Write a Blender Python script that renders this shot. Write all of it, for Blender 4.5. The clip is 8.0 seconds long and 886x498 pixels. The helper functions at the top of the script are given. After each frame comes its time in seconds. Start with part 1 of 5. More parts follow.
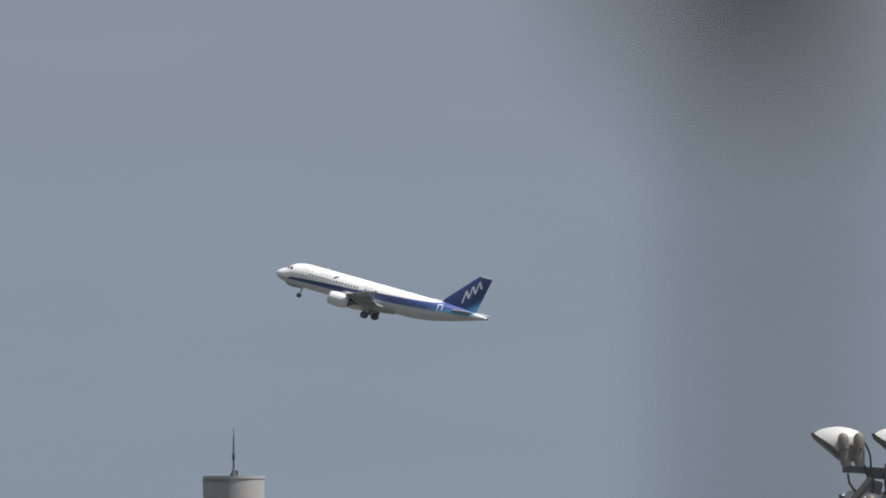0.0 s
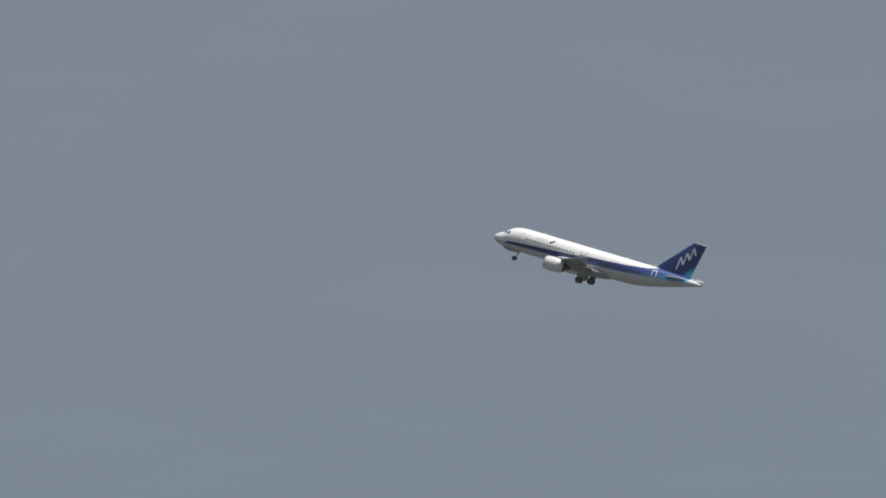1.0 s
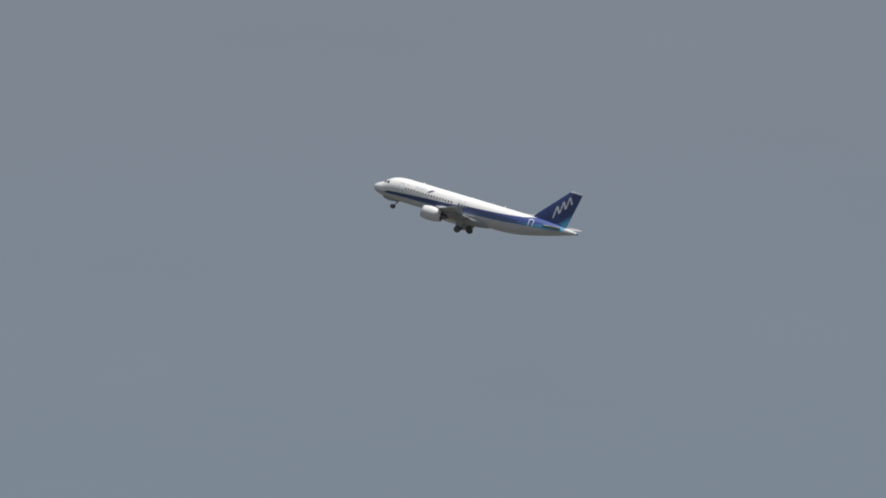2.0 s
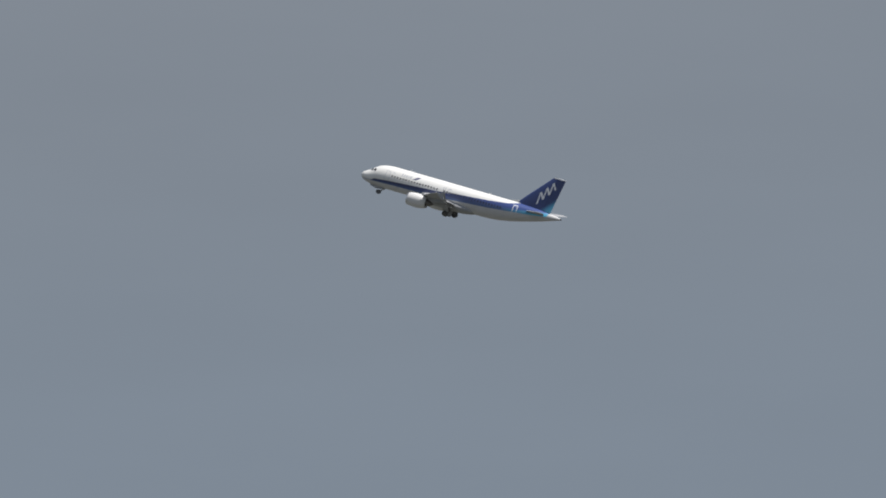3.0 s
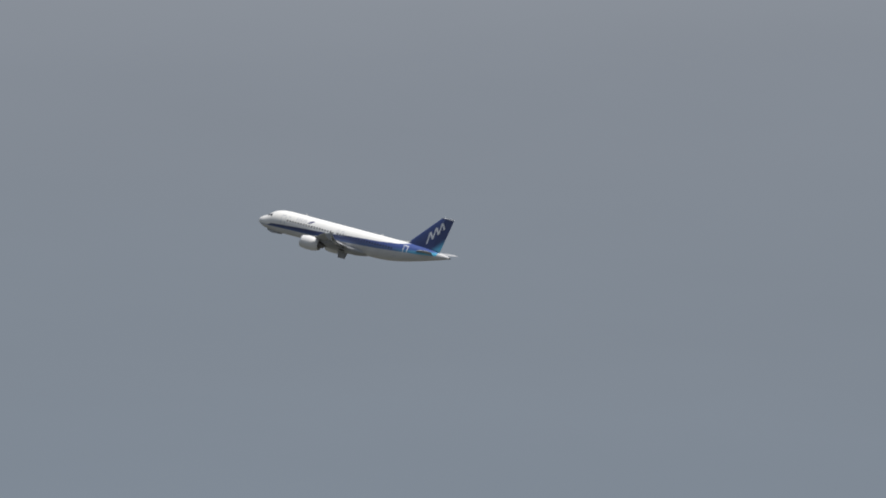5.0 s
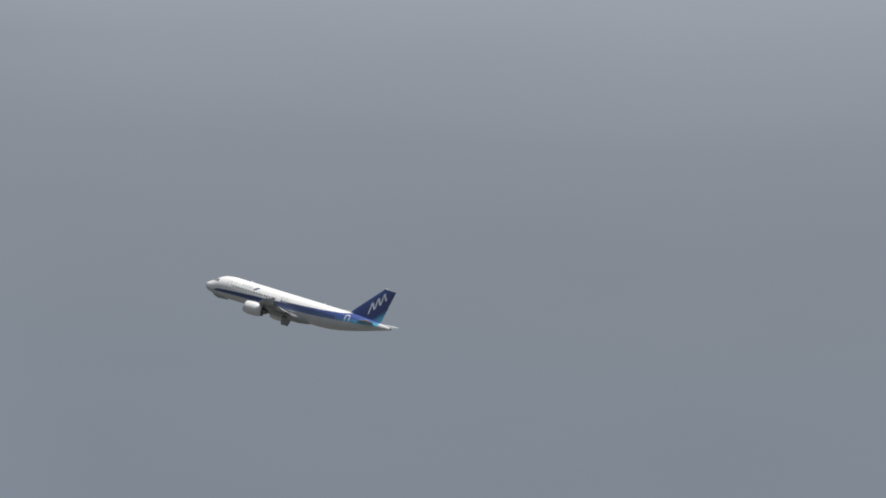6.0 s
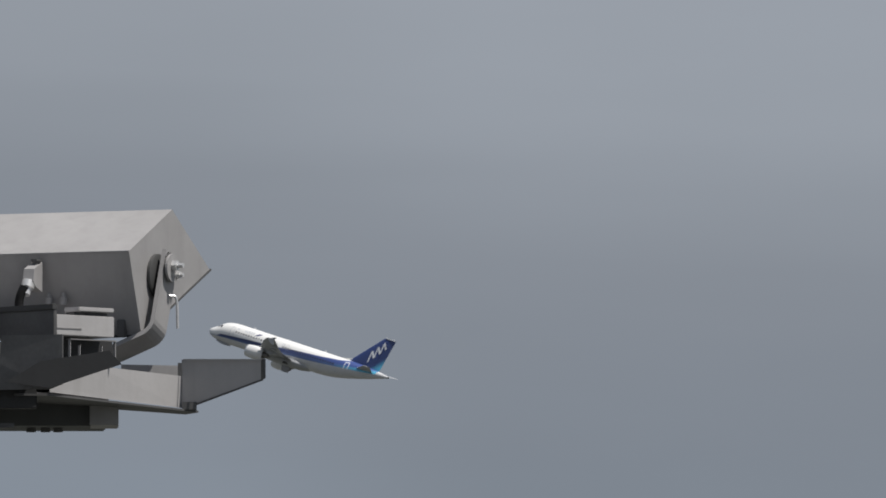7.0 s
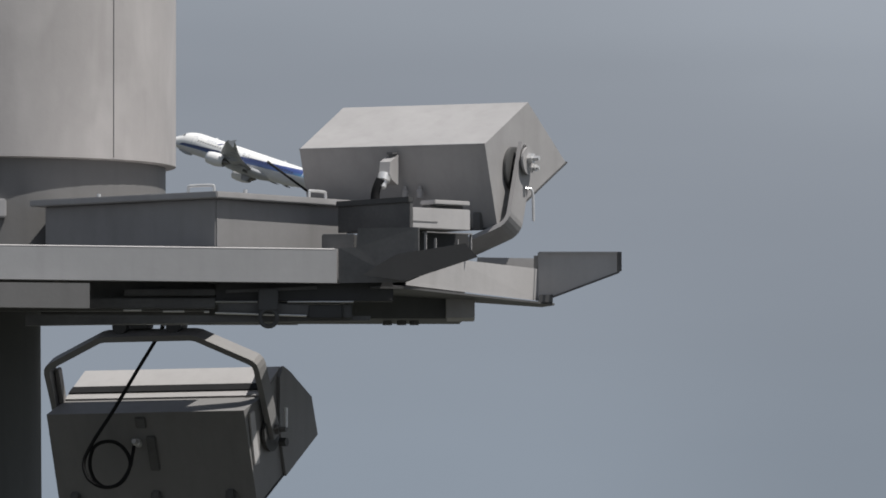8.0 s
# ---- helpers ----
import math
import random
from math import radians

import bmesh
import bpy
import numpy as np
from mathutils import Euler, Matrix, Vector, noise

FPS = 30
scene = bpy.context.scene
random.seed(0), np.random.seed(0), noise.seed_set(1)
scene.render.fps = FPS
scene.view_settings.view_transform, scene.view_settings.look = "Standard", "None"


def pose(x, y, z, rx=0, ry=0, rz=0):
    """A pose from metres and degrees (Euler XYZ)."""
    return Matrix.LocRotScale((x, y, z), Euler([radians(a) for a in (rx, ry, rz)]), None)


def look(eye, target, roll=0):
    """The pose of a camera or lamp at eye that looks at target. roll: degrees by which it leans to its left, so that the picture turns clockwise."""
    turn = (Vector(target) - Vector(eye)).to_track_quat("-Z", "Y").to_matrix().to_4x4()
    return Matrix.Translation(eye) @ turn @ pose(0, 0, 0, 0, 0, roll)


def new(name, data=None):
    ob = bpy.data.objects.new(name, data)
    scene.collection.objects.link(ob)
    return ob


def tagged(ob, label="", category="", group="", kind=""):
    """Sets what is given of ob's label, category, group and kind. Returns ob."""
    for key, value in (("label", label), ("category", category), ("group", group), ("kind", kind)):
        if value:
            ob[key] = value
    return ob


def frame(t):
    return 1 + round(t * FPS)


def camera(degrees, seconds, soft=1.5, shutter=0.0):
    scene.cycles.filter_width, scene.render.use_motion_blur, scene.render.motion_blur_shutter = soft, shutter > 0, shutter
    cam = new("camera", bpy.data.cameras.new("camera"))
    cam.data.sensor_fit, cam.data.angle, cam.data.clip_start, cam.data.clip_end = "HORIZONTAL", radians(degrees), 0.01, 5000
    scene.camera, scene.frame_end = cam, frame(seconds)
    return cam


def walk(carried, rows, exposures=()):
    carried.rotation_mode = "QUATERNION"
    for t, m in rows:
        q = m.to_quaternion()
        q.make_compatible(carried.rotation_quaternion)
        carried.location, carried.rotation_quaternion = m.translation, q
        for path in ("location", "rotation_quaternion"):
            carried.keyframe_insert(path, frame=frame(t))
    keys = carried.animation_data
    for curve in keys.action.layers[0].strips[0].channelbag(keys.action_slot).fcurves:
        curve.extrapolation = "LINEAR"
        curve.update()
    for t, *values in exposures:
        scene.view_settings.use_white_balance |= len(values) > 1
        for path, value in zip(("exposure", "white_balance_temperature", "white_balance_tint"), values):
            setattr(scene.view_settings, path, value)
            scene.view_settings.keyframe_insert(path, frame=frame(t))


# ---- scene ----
# ---------------------------------------------------------------- camera
EYE = (0.0, 0.0, 16.0)
cam = camera(3.2, 8.0, soft=1.7)
cam.data.dof.use_dof = True
cam.data.dof.focus_distance = 80.0
cam.data.dof.aperture_fstop = 147.0

# seconds, heading to the left of north, elevation (degrees)
PAN = [
    (0.0, 0.0000, 1.0974), (0.1, 0.1705, 1.1150), (0.2, 0.3787, 1.1330), (0.3, 0.6298, 1.1500),
    (0.4, 0.9013, 1.1760), (0.5, 1.2156, 1.2050), (0.6, 1.5269, 1.2332), (0.7, 1.8087, 1.2529),
    (0.8, 2.0673, 1.2705), (0.9, 2.3120, 1.2871), (1.0, 2.4857, 1.2955), (1.1, 2.6445, 1.3138),
    (1.2, 2.7952, 1.3392), (1.3, 2.9175, 1.3635), (1.4, 3.0804, 1.3852), (1.5, 3.1782, 1.3998),
    (1.6, 3.2723, 1.4066), (1.7, 3.3337, 1.3990), (2.8, 5.1332, 1.6688), (2.9, 5.2065, 1.6899),
    (3.0, 5.2992, 1.7053), (3.1, 5.4543, 1.7187), (3.2, 5.6111, 1.7269), (3.3, 5.7686, 1.7483),
    (3.4, 5.9352, 1.7892), (3.5, 6.0825, 1.8252), (3.6, 6.1915, 1.8679), (3.7, 6.3125, 1.9093),
    (3.8, 6.4101, 1.9570), (3.9, 6.5315, 2.0125), (4.0, 6.6899, 2.0710), (4.1, 6.8441, 2.1451),
    (4.2, 7.0191, 2.2130), (4.3, 7.1840, 2.2963), (4.4, 7.3307, 2.3460), (4.5, 7.4641, 2.3834),
    (4.6, 7.5818, 2.4093), (4.7, 7.7006, 2.4246), (5.8, 9.1199, 2.9052), (6.0, 9.3896, 3.0510),
    (6.5, 10.0876, 3.3965), (6.8, 10.5571, 3.5088), (7.0, 10.8654, 3.5333), (7.1, 11.0205, 3.5109),
    (7.2, 11.1655, 3.4517), (7.3, 11.3165, 3.3067), (7.4, 11.4513, 3.2067), (7.5, 11.5839, 3.1434),
    (7.6, 11.7085, 3.1332), (7.8, 11.9432, 3.1475), (8.0, 12.1535, 3.1455),
]
# the lens swings a little to the left as the pan begins
walk(cam, [(t, pose(EYE[0] - 0.0014 * min(1.0, t / 0.5), EYE[1], EYE[2], 90 + el, 0, az)) for t, az, el in PAN],
     exposures=[(0.0, 0.26), (0.4, 0.18), (1.0, 0.0), (1.6, -0.04), (2.8, 0.05), (3.5, 0.01), (4.0, 0.01), (4.7, 0.04), (6.2, 0.03), (7.0, -0.03), (7.5, 0.06), (8.0, 0.13)])

# ---------------------------------------------------------------- world and sun
SUN_EL = radians(66)
SUN_AZ = radians(12.24)
sun_flat = Vector((0.93, -0.37, 0)).normalized()
sun_flat = Matrix.Rotation(SUN_AZ, 3, "Z") @ sun_flat
sun_dir = Vector((sun_flat.x * math.cos(SUN_EL), sun_flat.y * math.cos(SUN_EL), math.sin(SUN_EL)))

world = bpy.data.worlds.new("sky")
scene.world = world
world.use_nodes = True
wn, wl = world.node_tree.nodes, world.node_tree.links
bg = wn["Background"]
sky = wn.new("ShaderNodeTexSky")
sky.sky_type = "NISHITA"
sky.sun_disc = False
sky.sun_elevation = SUN_EL
sky.sun_rotation = math.atan2(sun_dir.x, sun_dir.y)
sky.dust_density = 1.5
sky_gain = wn.new("ShaderNodeMix")
sky_gain.data_type, sky_gain.blend_type = "RGBA", "MULTIPLY"
sky_gain.inputs["Factor"].default_value = 1.0
wl.new(sky.outputs["Color"], sky_gain.inputs["A"])
sky_gain.inputs["B"].default_value = (0.05, 0.05, 0.05, 1)
# thin high cloud over the whole sky
coord = wn.new("ShaderNodeTexCoord")
stretch = wn.new("ShaderNodeMapping")
stretch.inputs["Scale"].default_value = (7.0, 7.0, 75.0)
stretch.inputs["Location"].default_value = (3.1, 0.4, 1.7)
wl.new(coord.outputs["Generated"], stretch.inputs["Vector"])
cloud_noise = wn.new("ShaderNodeTexNoise")
cloud_noise.inputs["Scale"].default_value = 1.0
cloud_noise.inputs["Detail"].default_value = 3.0
cloud_noise.inputs["Roughness"].default_value = 0.42
wl.new(stretch.outputs["Vector"], cloud_noise.inputs["Vector"])
sep = wn.new("ShaderNodeSeparateXYZ")
wl.new(coord.outputs["Generated"], sep.inputs["Vector"])
wob = wn.new("ShaderNodeMath")
wob.operation = "MULTIPLY_ADD"
wl.new(cloud_noise.outputs["Fac"], wob.inputs[0])
wob.inputs[1].default_value = 0.013
# the cloud's lower edge climbs towards the west
climb = wn.new("ShaderNodeMapRange")
climb.inputs["From Min"].default_value, climb.inputs["From Max"].default_value = -0.150, -0.220
climb.inputs["To Min"].default_value, climb.inputs["To Max"].default_value = 0.0055, 0.0005
wl.new(sep.outputs["X"], climb.inputs["Value"])
height = wn.new("ShaderNodeMath")
height.operation = "ADD"
wl.new(sep.outputs["Z"], height.inputs[0])
wl.new(climb.outputs["Result"], height.inputs[1])
wl.new(height.outputs[0], wob.inputs[2])
span = wn.new("ShaderNodeMapRange")
span.inputs["From Min"].default_value = 0.015
span.inputs["From Max"].default_value = 0.135
wl.new(wob.outputs[0], span.inputs["Value"])
cloud = wn.new("ShaderNodeValToRGB")
cr = cloud.color_ramp
cr.interpolation = "B_SPLINE"
CLOUD = [(0.0, (0.207, 0.248, 0.304)), (0.12, (0.207, 0.249, 0.304)), (0.24, (0.207, 0.243, 0.292)),
         (0.34, (0.212, 0.243, 0.287)), (0.42, (0.226, 0.252, 0.294)), (0.476, (0.246, 0.271, 0.312)), (0.503, (0.270, 0.297, 0.340)),
         (0.535, (0.318, 0.349, 0.396)), (0.62, (0.330, 0.360, 0.408)), (1.0, (0.338, 0.374, 0.430))]
while len(cr.elements) < len(CLOUD):
    cr.elements.new(0.5)
for e, (p, c) in zip(cr.elements, CLOUD):
    e.position, e.color = p, (*c, 1)
wl.new(span.outputs["Result"], cloud.inputs["Fac"])
# faint streaks in the cloud
streak_map = wn.new("ShaderNodeMapping")
streak_map.inputs["Scale"].default_value = (40.0, 40.0, 170.0)
wl.new(coord.outputs["Generated"], streak_map.inputs["Vector"])
streak = wn.new("ShaderNodeTexNoise")
streak.inputs["Scale"].default_value = 1.0
streak.inputs["Detail"].default_value = 4.0
wl.new(streak_map.outputs["Vector"], streak.inputs["Vector"])
streak_gain = wn.new("ShaderNodeMapRange")
streak_gain.inputs["From Min"].default_value, streak_gain.inputs["From Max"].default_value = 0.25, 0.75
streak_gain.inputs["To Min"].default_value, streak_gain.inputs["To Max"].default_value = 0.982, 1.018
wl.new(streak.outputs["Fac"], streak_gain.inputs["Value"])
streaky = wn.new("ShaderNodeVectorMath")
streaky.operation = "SCALE"
wl.new(cloud.outputs["Color"], streaky.inputs[0])
wl.new(streak_gain.outputs["Result"], streaky.inputs["Scale"])
# the low cloud is brighter farther west
west = wn.new("ShaderNodeMapRange")
west.interpolation_type = "SMOOTHSTEP"
west.inputs["From Min"].default_value, west.inputs["From Max"].default_value = -0.183, -0.206
wl.new(sep.outputs["X"], west.inputs["Value"])
low = wn.new("ShaderNodeMapRange")
low.interpolation_type = "SMOOTHSTEP"
low.inputs["From Min"].default_value, low.inputs["From Max"].default_value = 0.042, 0.072
low.inputs["To Min"].default_value, low.inputs["To Max"].default_value = 0.15, -0.07
wl.new(sep.outputs["Z"], low.inputs["Value"])
lift = wn.new("ShaderNodeMath")
lift.operation = "MULTIPLY_ADD"
wl.new(west.outputs["Result"], lift.inputs[0])
wl.new(low.outputs["Result"], lift.inputs[1])
lift.inputs[2].default_value = 1.0
lifted = wn.new("ShaderNodeVectorMath")
lifted.operation = "SCALE"
wl.new(streaky.outputs["Vector"], lifted.inputs[0])
wl.new(lift.outputs[0], lifted.inputs["Scale"])
veil = wn.new("ShaderNodeMix")
veil.data_type = "RGBA"
veil_amount = wn.new("ShaderNodeMapRange")
veil_amount.inputs["From Min"].default_value = 0.10
veil_amount.inputs["From Max"].default_value = 0.75
veil_amount.inputs["To Min"].default_value = 0.97
veil_amount.inputs["To Max"].default_value = 0.35
wl.new(sep.outputs["Z"], veil_amount.inputs["Value"])
wl.new(veil_amount.outputs["Result"], veil.inputs["Factor"])
wl.new(sky_gain.outputs["Result"], veil.inputs["A"])
wl.new(lifted.outputs["Vector"], veil.inputs["B"])
wl.new(veil.outputs["Result"], bg.inputs["Color"])
bg.inputs["Strength"].default_value = 1.0

sun = new("sun", bpy.data.lights.new("sun", "SUN"))
sun.data.energy = 5.0
sun.data.angle = radians(0.6)
sun.data.color = (1.0, 0.965, 0.915)
sun.matrix_world = look(sun_dir * 300, (0, 0, 0))


# ---------------------------------------------------------------- materials
def material(name, color, rough=0.5, metal=0.0, vary=0.08, scale=6.0, bump=0.0, bump_scale=40.0, dirt=None, spec=0.5):
    """Plain paint, metal or concrete with grain at two scales."""
    m = bpy.data.materials.new(name)
    m.use_nodes = True
    n, l = m.node_tree.nodes, m.node_tree.links
    b = n["Principled BSDF"]
    b.inputs["Roughness"].default_value = rough
    b.inputs["Metallic"].default_value = metal
    b.inputs["Specular IOR Level"].default_value = spec
    tc = n.new("ShaderNodeTexCoord")
    big = n.new("ShaderNodeTexNoise")
    big.inputs["Scale"].default_value = scale
    big.inputs["Detail"].default_value = 5.0
    l.new(tc.outputs["Object"], big.inputs["Vector"])
    fine = n.new("ShaderNodeTexNoise")
    fine.inputs["Scale"].default_value = scale * 9
    fine.inputs["Detail"].default_value = 3.0
    l.new(tc.outputs["Object"], fine.inputs["Vector"])
    add = n.new("ShaderNodeMath")
    add.operation = "MULTIPLY_ADD"
    l.new(fine.outputs["Fac"], add.inputs[0])
    add.inputs[1].default_value = 0.35
    l.new(big.outputs["Fac"], add.inputs[2])
    ramp = n.new("ShaderNodeMapRange")
    ramp.inputs["From Min"].default_value = 0.35
    ramp.inputs["From Max"].default_value = 1.0
    l.new(add.outputs[0], ramp.inputs["Value"])
    mix = n.new("ShaderNodeMix")
    mix.data_type = "RGBA"
    lo = dirt or tuple(c * (1 - 2 * vary) for c in color)
    hi = tuple(min(1, c * (1 + vary)) for c in color)
    mix.inputs["A"].default_value = (*lo, 1)
    mix.inputs["B"].default_value = (*hi, 1)
    l.new(ramp.outputs["Result"], mix.inputs["Factor"])
    l.new(mix.outputs["Result"], b.inputs["Base Color"])
    if bump:
        bn = n.new("ShaderNodeBump")
        bn.inputs["Strength"].default_value = bump
        bn.inputs["Distance"].default_value = 0.01
        grain = n.new("ShaderNodeTexNoise")
        grain.inputs["Scale"].default_value = bump_scale
        l.new(tc.outputs["Object"], grain.inputs["Vector"])
        l.new(grain.outputs["Fac"], bn.inputs["Height"])
        l.new(bn.outputs["Normal"], b.inputs["Normal"])
    return m


def streaked(name, color, dirt, rough=0.5, scale=5.0, amount=0.6, metal=0.0):
    """Painted sheet steel with run-off streaks down it."""
    m = material(name, color, rough, metal, 0.06, scale, 0.035, 60.0)
    n, l = m.node_tree.nodes, m.node_tree.links
    tc = n.new("ShaderNodeTexCoord")
    mp = n.new("ShaderNodeMapping")
    mp.inputs["Scale"].default_value = (14.0, 14.0, 1.3)
    l.new(tc.outputs["Object"], mp.inputs["Vector"])
    st = n.new("ShaderNodeTexNoise")
    st.inputs["Scale"].default_value = 1.0
    st.inputs["Detail"].default_value = 4.0
    l.new(mp.outputs["Vector"], st.inputs["Vector"])
    rg = n.new("ShaderNodeMapRange")
    rg.inputs["From Min"].default_value = 0.5
    rg.inputs["From Max"].default_value = 0.78
    rg.inputs["To Max"].default_value = amount
    l.new(st.outputs["Fac"], rg.inputs["Value"])
    mix = n.new("ShaderNodeMix")
    mix.data_type = "RGBA"
    b = n["Principled BSDF"]
    src = b.inputs["Base Color"].links[0].from_socket
    l.new(src, mix.inputs["A"])
    mix.inputs["B"].default_value = (*dirt, 1)
    l.new(rg.outputs["Result"], mix.inputs["Factor"])
    l.new(mix.outputs["Result"], b.inputs["Base Color"])
    return m


GALV = streaked("grey_painted_steel", (0.318, 0.310, 0.310), (0.248, 0.240, 0.238), 0.55, 5.0, 0.5)
BEAM_PAINT = streaked("beam_paint", (0.345, 0.344, 0.350), (0.275, 0.273, 0.276), 0.34, 2.2, 0.45)
GALV_LIGHT = streaked("pale_painted_steel", (0.44, 0.428, 0.426), (0.33, 0.318, 0.312), 0.5, 4.0, 0.45)
HOOD_PAINT = streaked("weathered_cream_paint", (0.376, 0.358, 0.353), (0.30, 0.282, 0.276), 0.6, 2.2, 0.5)
CABINET_PAINT = streaked("dull_cabinet_paint", (0.235, 0.230, 0.230), (0.175, 0.17, 0.168), 0.6, 4.0, 0.5)
DRUM_PAINT = streaked("drum_paint", (0.160, 0.157, 0.155), (0.118, 0.115, 0.113), 0.6, 3.0, 0.5)
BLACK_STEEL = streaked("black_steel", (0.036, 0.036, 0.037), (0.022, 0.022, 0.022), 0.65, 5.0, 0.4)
# lower lamp: sunlight and shade put into paler roof and darker housing paint
SUNLIT_ROOF_PAINT = streaked("sunlit_roof_paint", (0.37, 0.36, 0.357), (0.29, 0.28, 0.275), 0.55, 3.0, 0.5)
SHADED_LAMP_PAINT = streaked("shaded_lamp_paint", (0.185, 0.181, 0.179), (0.14, 0.136, 0.134), 0.6, 3.5, 0.5)
YOKE_DARK = streaked("dark_yoke_paint", (0.058, 0.058, 0.058), (0.04, 0.04, 0.04), 0.6, 5.0, 0.4)
HOOD_STAIN = HOOD_PAINT.node_tree
hn, hl = HOOD_STAIN.nodes, HOOD_STAIN.links
h_co = hn.new("ShaderNodeTexCoord")
h_map = hn.new("ShaderNodeMapping")
h_map.inputs["Scale"].default_value = (2.6, 2.6, 1.1)
h_map.inputs["Location"].default_value = (0.7, 0.2, 0.35)
hl.new(h_co.outputs["Object"], h_map.inputs["Vector"])
h_noise = hn.new("ShaderNodeTexNoise")
h_noise.inputs["Scale"].default_value, h_noise.inputs["Detail"].default_value, h_noise.inputs["Distortion"].default_value = 1.3, 3.0, 0.6
hl.new(h_map.outputs["Vector"], h_noise.inputs["Vector"])
h_range = hn.new("ShaderNodeMapRange")
h_range.interpolation_type = "SMOOTHSTEP"
h_range.inputs["From Min"].default_value, h_range.inputs["From Max"].default_value = 0.46, 0.66
h_range.inputs["To Max"].default_value = 0.4
hl.new(h_noise.outputs["Fac"], h_range.inputs["Value"])
h_mix = hn.new("ShaderNodeMix")
h_mix.data_type = "RGBA"
h_bsdf = hn["Principled BSDF"]
hl.new(h_bsdf.inputs["Base Color"].links[0].from_socket, h_mix.inputs["A"])
h_mix.inputs["B"].default_value = (0.50, 0.478, 0.47, 1)
hl.new(h_range.outputs["Result"], h_mix.inputs["Factor"])
hl.new(h_mix.outputs["Result"], h_bsdf.inputs["Base Color"])
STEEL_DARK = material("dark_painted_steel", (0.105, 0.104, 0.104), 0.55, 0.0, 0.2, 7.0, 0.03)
POLE_PAINT = streaked("pole_grey_paint", (0.075, 0.078, 0.078), (0.05, 0.05, 0.05), 0.6, 3.0, 0.5)
ZINC = material("bright_zinc", (0.66, 0.66, 0.66), 0.32, 0.45, 0.1, 20.0)
RUBBER = material("black_rubber", (0.014, 0.014, 0.015), 0.8, 0.0, 0.2, 12.0, spec=0.2)
GLASS_DARK = material("lamp_glass", (0.05, 0.055, 0.06), 0.08, 0.0, 0.05, 4.0)
LAMP_WHITE = material("white_enamel", (0.78, 0.77, 0.75), 0.35, 0.0, 0.06, 6.0)
LAMP_BROWN = material("brown_cast_housing", (0.23, 0.212, 0.20), 0.55, 0.0, 0.2, 9.0)
CONCRETE = streaked("tower_concrete", (0.41, 0.402, 0.392), (0.32, 0.31, 0.302), 0.85, 0.6, 0.6)
CONCRETE_DARK = material("grey_cladding", (0.36, 0.352, 0.345), 0.7, 0.0, 0.1, 1.0)
AERIAL = material("aerial_steel", (0.075, 0.08, 0.09), 0.7, 0.0, 0.15, 3.0)
DECK = material("deck_concrete", (0.30, 0.295, 0.285), 0.85, 0.0, 0.12, 1.2, 0.3)
GROUND = material("apron_and_grass", (0.072, 0.074, 0.064), 0.95, 0.0, 0.25, 0.012)
PLANE_GREY = material("wing_grey_paint", (0.34, 0.35, 0.365), 0.42, 0.0, 0.07, 0.6)
NACELLE = material("nacelle_white_paint", (0.70, 0.70, 0.70), 0.35, 0.0, 0.05, 0.8)
BARE = material("bare_aluminium", (0.70, 0.71, 0.72), 0.3, 0.85, 0.06, 1.5)
HOT_METAL = material("nozzle_metal", (0.20, 0.19, 0.18), 0.4, 0.8, 0.15, 2.0)
GEAR_METAL = material("gear_grey_metal", (0.33, 0.33, 0.34), 0.5, 0.3, 0.1, 2.0)
# tyre and window blacks raised to the tone that distant haze gives
TYRE = material("hazed_aircraft_tyre", (0.10, 0.101, 0.105), 0.75, 0.0, 0.2, 3.0)
WINDOW = material("hazed_cabin_window", (0.045, 0.05, 0.06), 0.2, 0.0, 0.05, 2.0)
MARK_WHITE = material("white_marking", (0.80, 0.81, 0.83), 0.4, 0.0, 0.04, 1.0)
MARK_NAVY = material("navy_marking", (0.015, 0.025, 0.13), 0.4, 0.0, 0.08, 1.0)
MARK_GREY = material("grey_marking", (0.45, 0.47, 0.52), 0.4, 0.0, 0.08, 1.0)
MARK_BLACK = material("black_fairing", (0.02, 0.02, 0.022), 0.6, 0.0, 0.1, 1.0)


